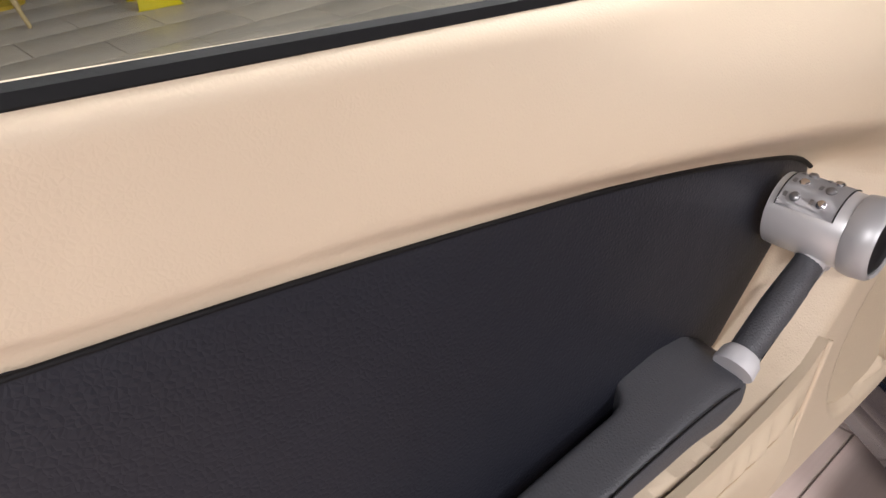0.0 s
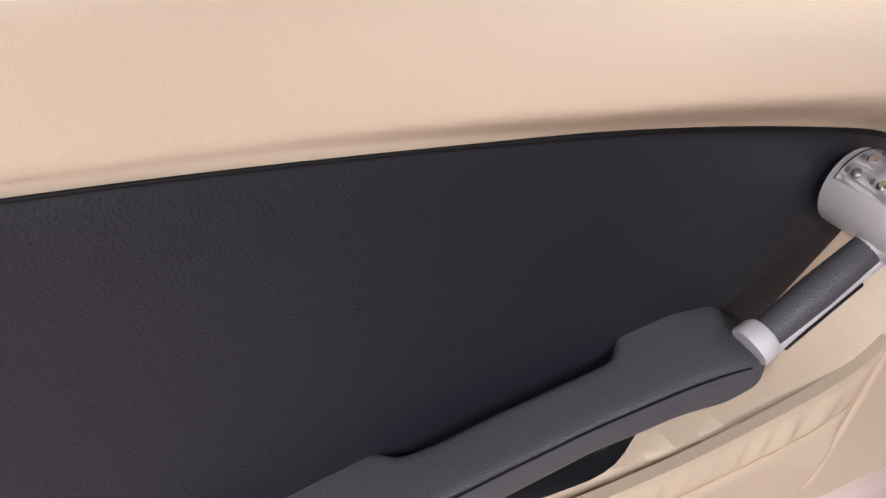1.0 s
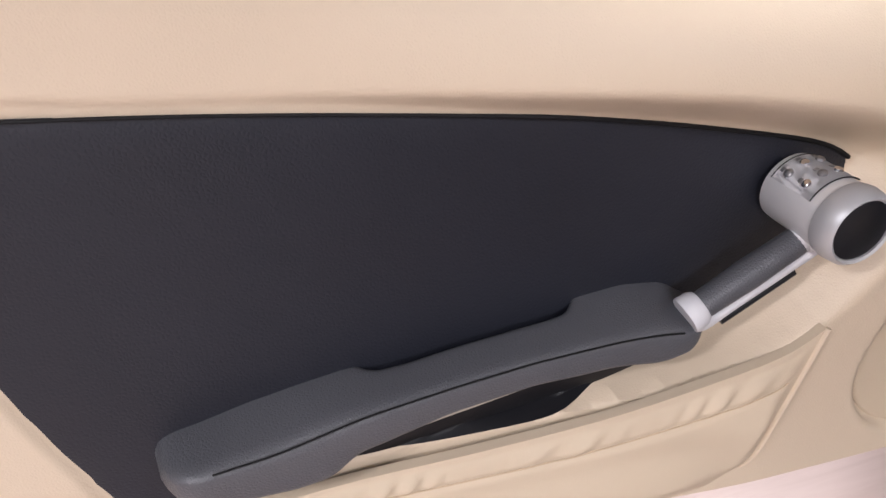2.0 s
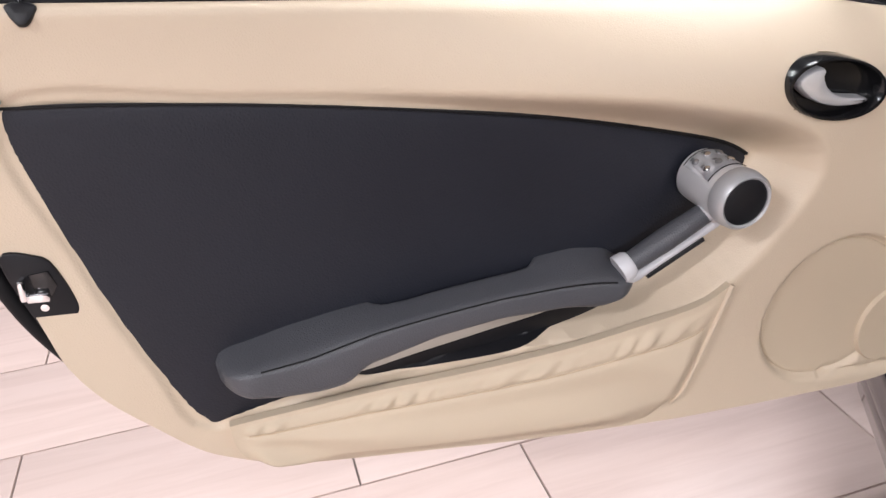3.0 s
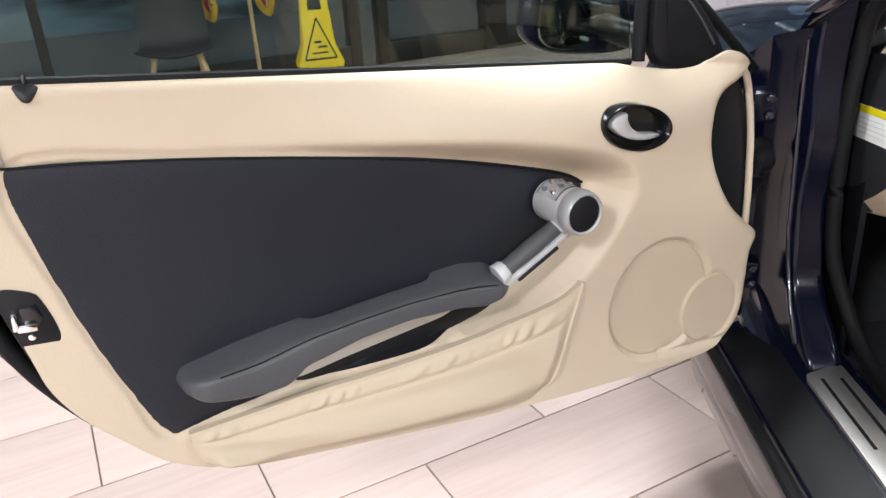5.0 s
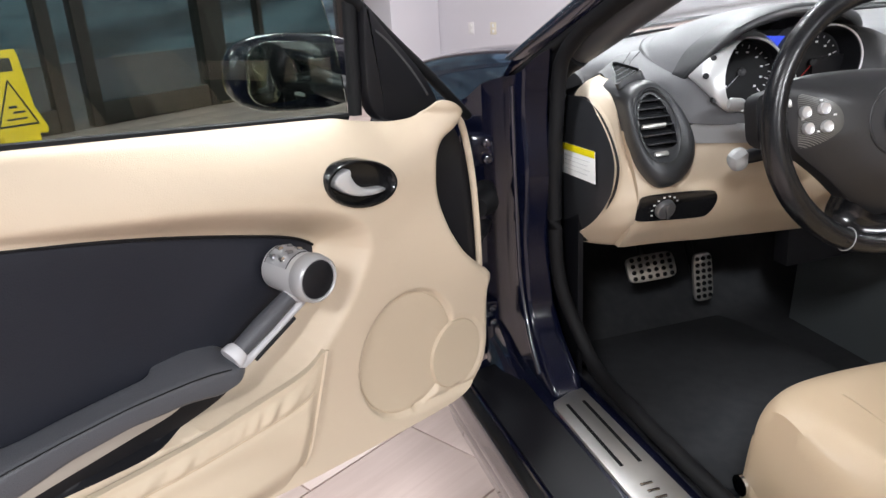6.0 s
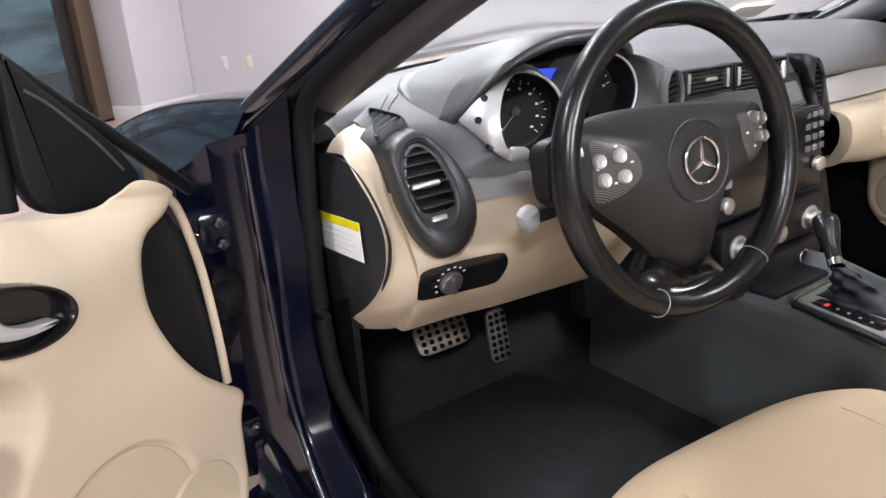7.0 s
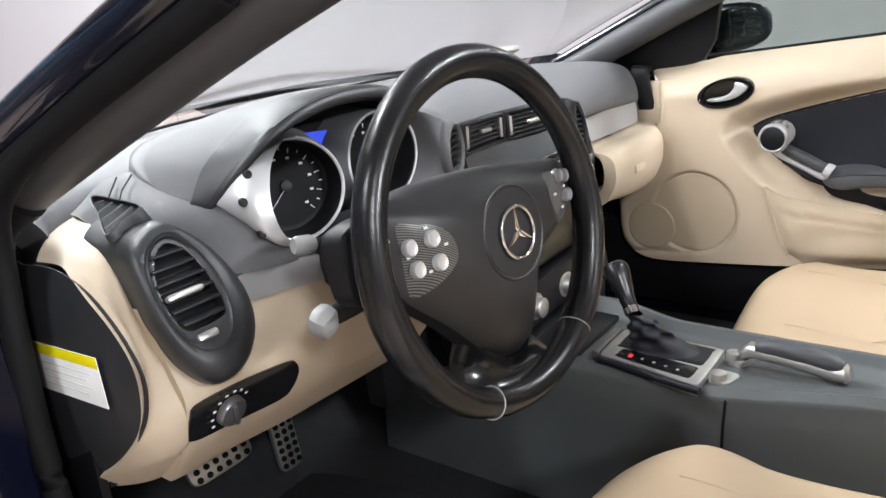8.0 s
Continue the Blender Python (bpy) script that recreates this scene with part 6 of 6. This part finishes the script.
seal = [(-0.738, -0.37, 1.050), (-0.766, -0.17, 0.960), (-0.779, -0.085, 0.912), (-0.788, -0.045, 0.868), (-0.790, -0.034, 0.81), (-0.796, -0.033, 0.70), (-0.797, -0.034, 0.58), (-0.792, -0.046, 0.46), (-0.771, -0.078, 0.37), (-0.764, -0.14, 0.318), (-0.76, -0.25, 0.301), (-0.758, -0.6, 0.297), (-0.758, -1.2, 0.297)]
part("door_seal", tube(spline(seal, 110), 0.0135, 12), RUBBER, car, "black rubber door seal")
part("pillar_foot", tube(spline(((-0.752, -0.02, 0.885), (-0.775, 0.01, 0.855), (-0.795, 0.012, 0.80), (-0.806, 0.010, 0.72), (-0.808, 0.010, 0.60)), 24), lambda s: 0.036 - 0.016 * s, 16), RUBBER, car, "black pillar foot")
part("kick_panel", sheet(lambda s, t: (-0.762, -0.06 + 0.45 * s, 0.20 + 0.40 * t), 4, 4, (0.01, 0, 0)), PLASTIC, car)


def pillar(sgn):
    base = spline([(sgn * 0.775, 0.16, 0.800), (sgn * 0.760, 0.02, 0.865), (sgn * 0.735, -0.17, 0.955), (sgn * 0.705, -0.37, 1.045), (sgn * 0.66, -0.60, 1.135), (sgn * 0.62, -0.75, 1.18)], 40)
    up = Vector((0, 0.42, 0.90)).normalized()
    inn = Vector((-sgn, 0, 0))
    pl2 = part("windscreen_pillar", tube([q + up * 0.034 - inn * 0.012 for q in base], 0.036, 16, 0.75, tuple(up)), PAINT, car, "dark navy windscreen pillar")
    part("pillar_trim", tube([q + up * 0.006 + inn * 0.014 for q in base], 0.037, 18, 0.9, tuple(up)), PILLAR, pl2, "black pillar trim")
    part("pillar_seal", tube([q + up * 0.006 - inn * 0.032 for q in base], 0.0115, 12), RUBBER, pl2, "black rubber pillar seal")
    return pl2


for sgn in (-1, 1):
    pillar(sgn)


def screen(s, t):
    x = -1 + 2 * s
    k = x * x
    b = Vector((0.74 * x, 0.42 - 0.24 * k, 0.858 + 0.0 * k))
    top = Vector((0.60 * x, -0.58 - 0.10 * k, 1.185))
    q = b.lerp(top, t)
    return q.x, q.y, q.z + 0.03 * math.sin(math.pi * t)


ws = part("windscreen", sheet(screen, 30, 16, (0, 0.002, 0.004)), CLEAR, car, "clear windscreen")
ws.visible_shadow = False
part("screen_header", tube([Vector(screen(k / 20, 1.0)) + Vector((0, -0.07, 0.01)) for k in range(21)], 0.085, 16, 0.32), PILLAR, car, "dark windscreen header")
part("windscreen_tag", sheet(lambda s, t: tuple(Vector(screen(0.90 - 0.06 * s, 0.06 + 0.07 * t)) + Vector((0, -0.004, -0.004))), 3, 3, (0, -0.0005, 0)), IVORY, ws, "cream paper tag")
part("wiper", tube([(-0.50, 0.40, 0.868), (-0.2, 0.45, 0.876), (0.15, 0.462, 0.878), (0.5, 0.40, 0.872)], 0.007, 8), RUBBER, car, "black wiper blade")


def front(s, t):
    """Bonnet and wings in one pressing."""
    x = -1 + 2 * s
    k = abs(x)
    half = 0.90 - 0.20 * ease(0.75, 1.0, t)
    crown = 0.862 - 0.10 * t - 0.07 * t * t - 0.06 * t ** 3
    wing = 0.035 * math.exp(-((k - 0.86) / 0.11) ** 2) * (1 - 0.5 * t)
    side = 0.14 * max(0, (k - 0.86) / 0.14) ** 2.2
    start = 0.32 * (1 - ease(0.66, 0.93, k)) * (1 - t)
    return half * x, 0.10 + 1.37 * t + start, crown + wing - side - 0.02 * k


fr = part("front_body", sheet(front, 70, 40, (0, 0, -0.015)), PAINT, car, "glossy dark navy bonnet and front wings", sharp=60)
for sgn in (-1, 1):
    part("wing_side", sheet(lambda s, t: (sgn * (0.885 - 0.03 * math.sin(math.pi * t) * 0 - 0.14 * ease(0.75, 1, s)), 0.105 + 1.33 * s, 0.70 - 0.15 * s - (0.46 - 0.15 * s) * t + (0.16 * math.sin(math.pi * min(1, max(0, (s - 0.2) / 0.5))) if t > 0.5 else 0)), 30, 6, (sgn * -0.02, 0, 0)), PAINT, fr)
part("passenger_sill_trim", rbox(0.752, -0.6, 0.34, 0.03, 1.3, 0.22, 0.008), PLASTIC, car)
part("passenger_sill", rbox(0.86, -0.6, 0.22, 0.20, 1.35, 0.14, 0.03), PAINT, car)
part("rear_body", sheet(lambda s, t: (-0.86 + 1.72 * s, -1.20 - 1.3 * t, 0.30 + 0.58 * math.sin(math.pi * min(1, max(0, s))) ** 0.22 * (1 - 0.25 * t ** 3)), 40, 20, (0, 0, -0.02)), PAINT, car, "dark navy rear body")
for wx, wy in ((-0.765, 0.80), (0.765, 0.80), (-0.765, -1.62), (0.765, -1.62)):
    wm = Matrix.Translation((wx, wy, 0.31)) @ pose(0, 0, 0, 0, 90, 0)
    tyre = part("tyre", lathe([(0.20, -0.10), (0.285, -0.108), (0.308, -0.09), (0.31, 0.0), (0.308, 0.09), (0.285, 0.108), (0.20, 0.10)], 48, wm), RUBBER, car, "black road tyre")
    part("wheel_rim", lathe([(0.21, -0.095), (0.205, -0.06), (0.06, -0.05), (0.06, 0.05), (0.205, 0.06), (0.21, 0.095)], 48, wm), SILVER, tyre, "silver alloy rim")

# ---- things behind ----
def wet_floor_sign(m):
    s = thing("wet_floor_sign", m, "yellow folding wet floor warning sign", "sign")
    out = [(q[0], q[1]) for q in ((-0.135, 0.0), (-0.125, 0.01), (-0.105, 0.24), (-0.155, 0.235), (-0.165, 0.262), (-0.115, 0.36), (-0.095, 0.60), (-0.085, 0.625), (0.085, 0.625), (0.095, 0.60), (0.115, 0.36), (0.165, 0.262), (0.155, 0.235), (0.105, 0.24), (0.125, 0.01), (0.135, 0.0))]
    for a in (1, -1):
        part("sign_panel", plate(out, -0.006, 0.006, 0.002, Matrix.Translation((0, a * -0.13, 0)) @ pose(0, 0, 0, 90 - a * 11, 0, 0)), YELLOW, s)
    fm = Matrix.Translation((0, -0.13, 0)) @ pose(0, 0, 0, 79, 0, 0)
    tri = ((-0.115, 0.285), (0.115, 0.285), (0.0, 0.49))
    for a, b in zip(tri, tri[1:] + tri[:1]):
        part("triangle_bar", moved(tube([(a[0], a[1], 0.007), (b[0], b[1], 0.007)], 0.005, 6), fm), BLACKINK, s)
    part("pictogram", moved(join(rbox(-0.01, 0.37, 0.007, 0.05, 0.012, 0.003, 0), rbox(0.02, 0.345, 0.007, 0.07, 0.010, 0.003, 0), rbox(0.0, 0.315, 0.007, 0.12, 0.008, 0.003, 0)), fm), BLACKINK, s)
    part("carry_hole", plate([(-0.05, 0.53), (0.05, 0.53), (0.045, 0.59), (-0.045, 0.59)], 0.0062, 0.0072, 0.0003, fm), BLACKINK, s)
    part("caption_bars", moved(join(rbox(0, 0.20, 0.007, 0.07, 0.012, 0.002, 0), rbox(0, 0.18, 0.007, 0.05, 0.010, 0.002, 0)), fm), BLACKINK, s)
    return s


wet_floor_sign(pose(1.62, 3.76, 0, 0, 0, -10) @ Matrix.Diagonal((0.86, 1, 1.2, 1)))


def flag(m, seed):
    s = thing("flag", m, "red and white satin flag with gold fringe on a pole", "flag", "flags by the window")
    part("pole", tube([(0, 0, 0.05), (0, 0, 2.3)], 0.014, 12), WOOD, s, "varnished wooden pole")
    part("stand", lathe([(0.15, 0), (0.15, 0.02), (0.05, 0.05), (0.02, 0.12)], 28), GOLD, s, "gold flag stand")
    rnd = random.Random(seed)
    ph = rnd.random() * 6

    def cloth(u0, u1):
        def at(a, t):
            u = u0 + (u1 - u0) * a
            low = 0.62 + 0.55 * abs(u - 0.45) + 0.05 * math.sin(9 * u + ph)
            z = 2.15 + (low - 2.15) * t
            return 0.02 + 0.20 * u * (0.45 + 0.55 * t) + 0.02 * math.sin(14 * u + ph) * t, 0.05 * math.sin(17 * u + ph) * (0.3 + 0.7 * t), z
        return at
    for k in range(7):
        part("stripe", sheet(cloth(k / 7, (k + 1) / 7), 5, 24, (0, 0.003, 0)), RED if k % 2 == 0 else CREAM, s)
    c0 = cloth(0, 1)
    part("fringe", tube([Vector(c0(k / 40, 1.0)) - Vector((0, 0, 0.015)) for k in range(41)], 0.024, 8, 1.0), GOLD, s, "gold fringe")
    return s


flag(pose(1.02, 4.45, 0, 0, 0, 0), 3)
flag(pose(1.42, 4.5, 0, 0, 0, 0), 8)


def chair(m):
    s = thing("side_chair", m, "dark shell chair with splayed light wooden legs", "chair")
    for sx in (-1, 1):
        for sy in (-1, 1):
            part("leg", tube([(sx * 0.24, sy * 0.24, 0), (sx * 0.13, sy * 0.13, 0.42)], lambda q: 0.011 + 0.006 * q, 12), WOOD, s, "light wooden leg")

    def seatf(a, t):
        x = -1 + 2 * a
        prof = curve(((0.22, 0.43), (0.0, 0.42), (-0.17, 0.44), (-0.24, 0.56), (-0.27, 0.80)), 40)
        q = prof(t)
        return 0.23 * x * (1 - 0.12 * t), q.x + 0.05 * x * x * t, q.y + 0.05 * x * x * (1 - t)
    part("shell", sheet(seatf, 18, 24, (0, -0.008, -0.012)), SHELL, s, "dark grey moulded shell")
    return s


chair(pose(0.82, 4.1, 0, 0, 0, 170))

part("passenger_kick_panel", sheet(lambda s, t: (0.765, -0.24 + 0.62 * s, 0.20 + 0.50 * t), 4, 4, (0.01, 0, 0)), PLASTIC, car)
part("passenger_post", rbox(0.85, 0.06, 0.5, 0.16, 0.16, 0.62, 0.02), PAINT, car)

# ---- floor tiles ----
tile_me = mesh_of("tile", plate([(0, 0), (0.606, 0), (0.606, 0.301), (0, 0.301)], -0.006, 0.0, 0.0012), TILE)
floor_ob = bpy.data.objects["floor"]
rest_tiles = []
for k in range(-24, 18):
    y = 0.267 + 0.305 * k
    for j in range(-8, 12):
        x = 0.264 + (0.305 if k % 2 else 0) + 0.61 * j
        if -3.7 < x < 6.25 and -7.0 < y < 4.95:
            if -1.4 < x < 2.2 and -0.7 < y < 4.2:
                ob = new("tile", tile_me)
                ob.parent = floor_ob
                ob.location = (x, y, 0)
            else:
                rest_tiles.append(moved(plate([(0, 0), (0.606, 0), (0.606, 0.301), (0, 0.301)], -0.006, 0.0, 0.0012), Matrix.Translation((x, y, 0))))
rest = part("far_tiles", join(*rest_tiles), TILE, floor_ob)
rest["kind"] = "stuff"
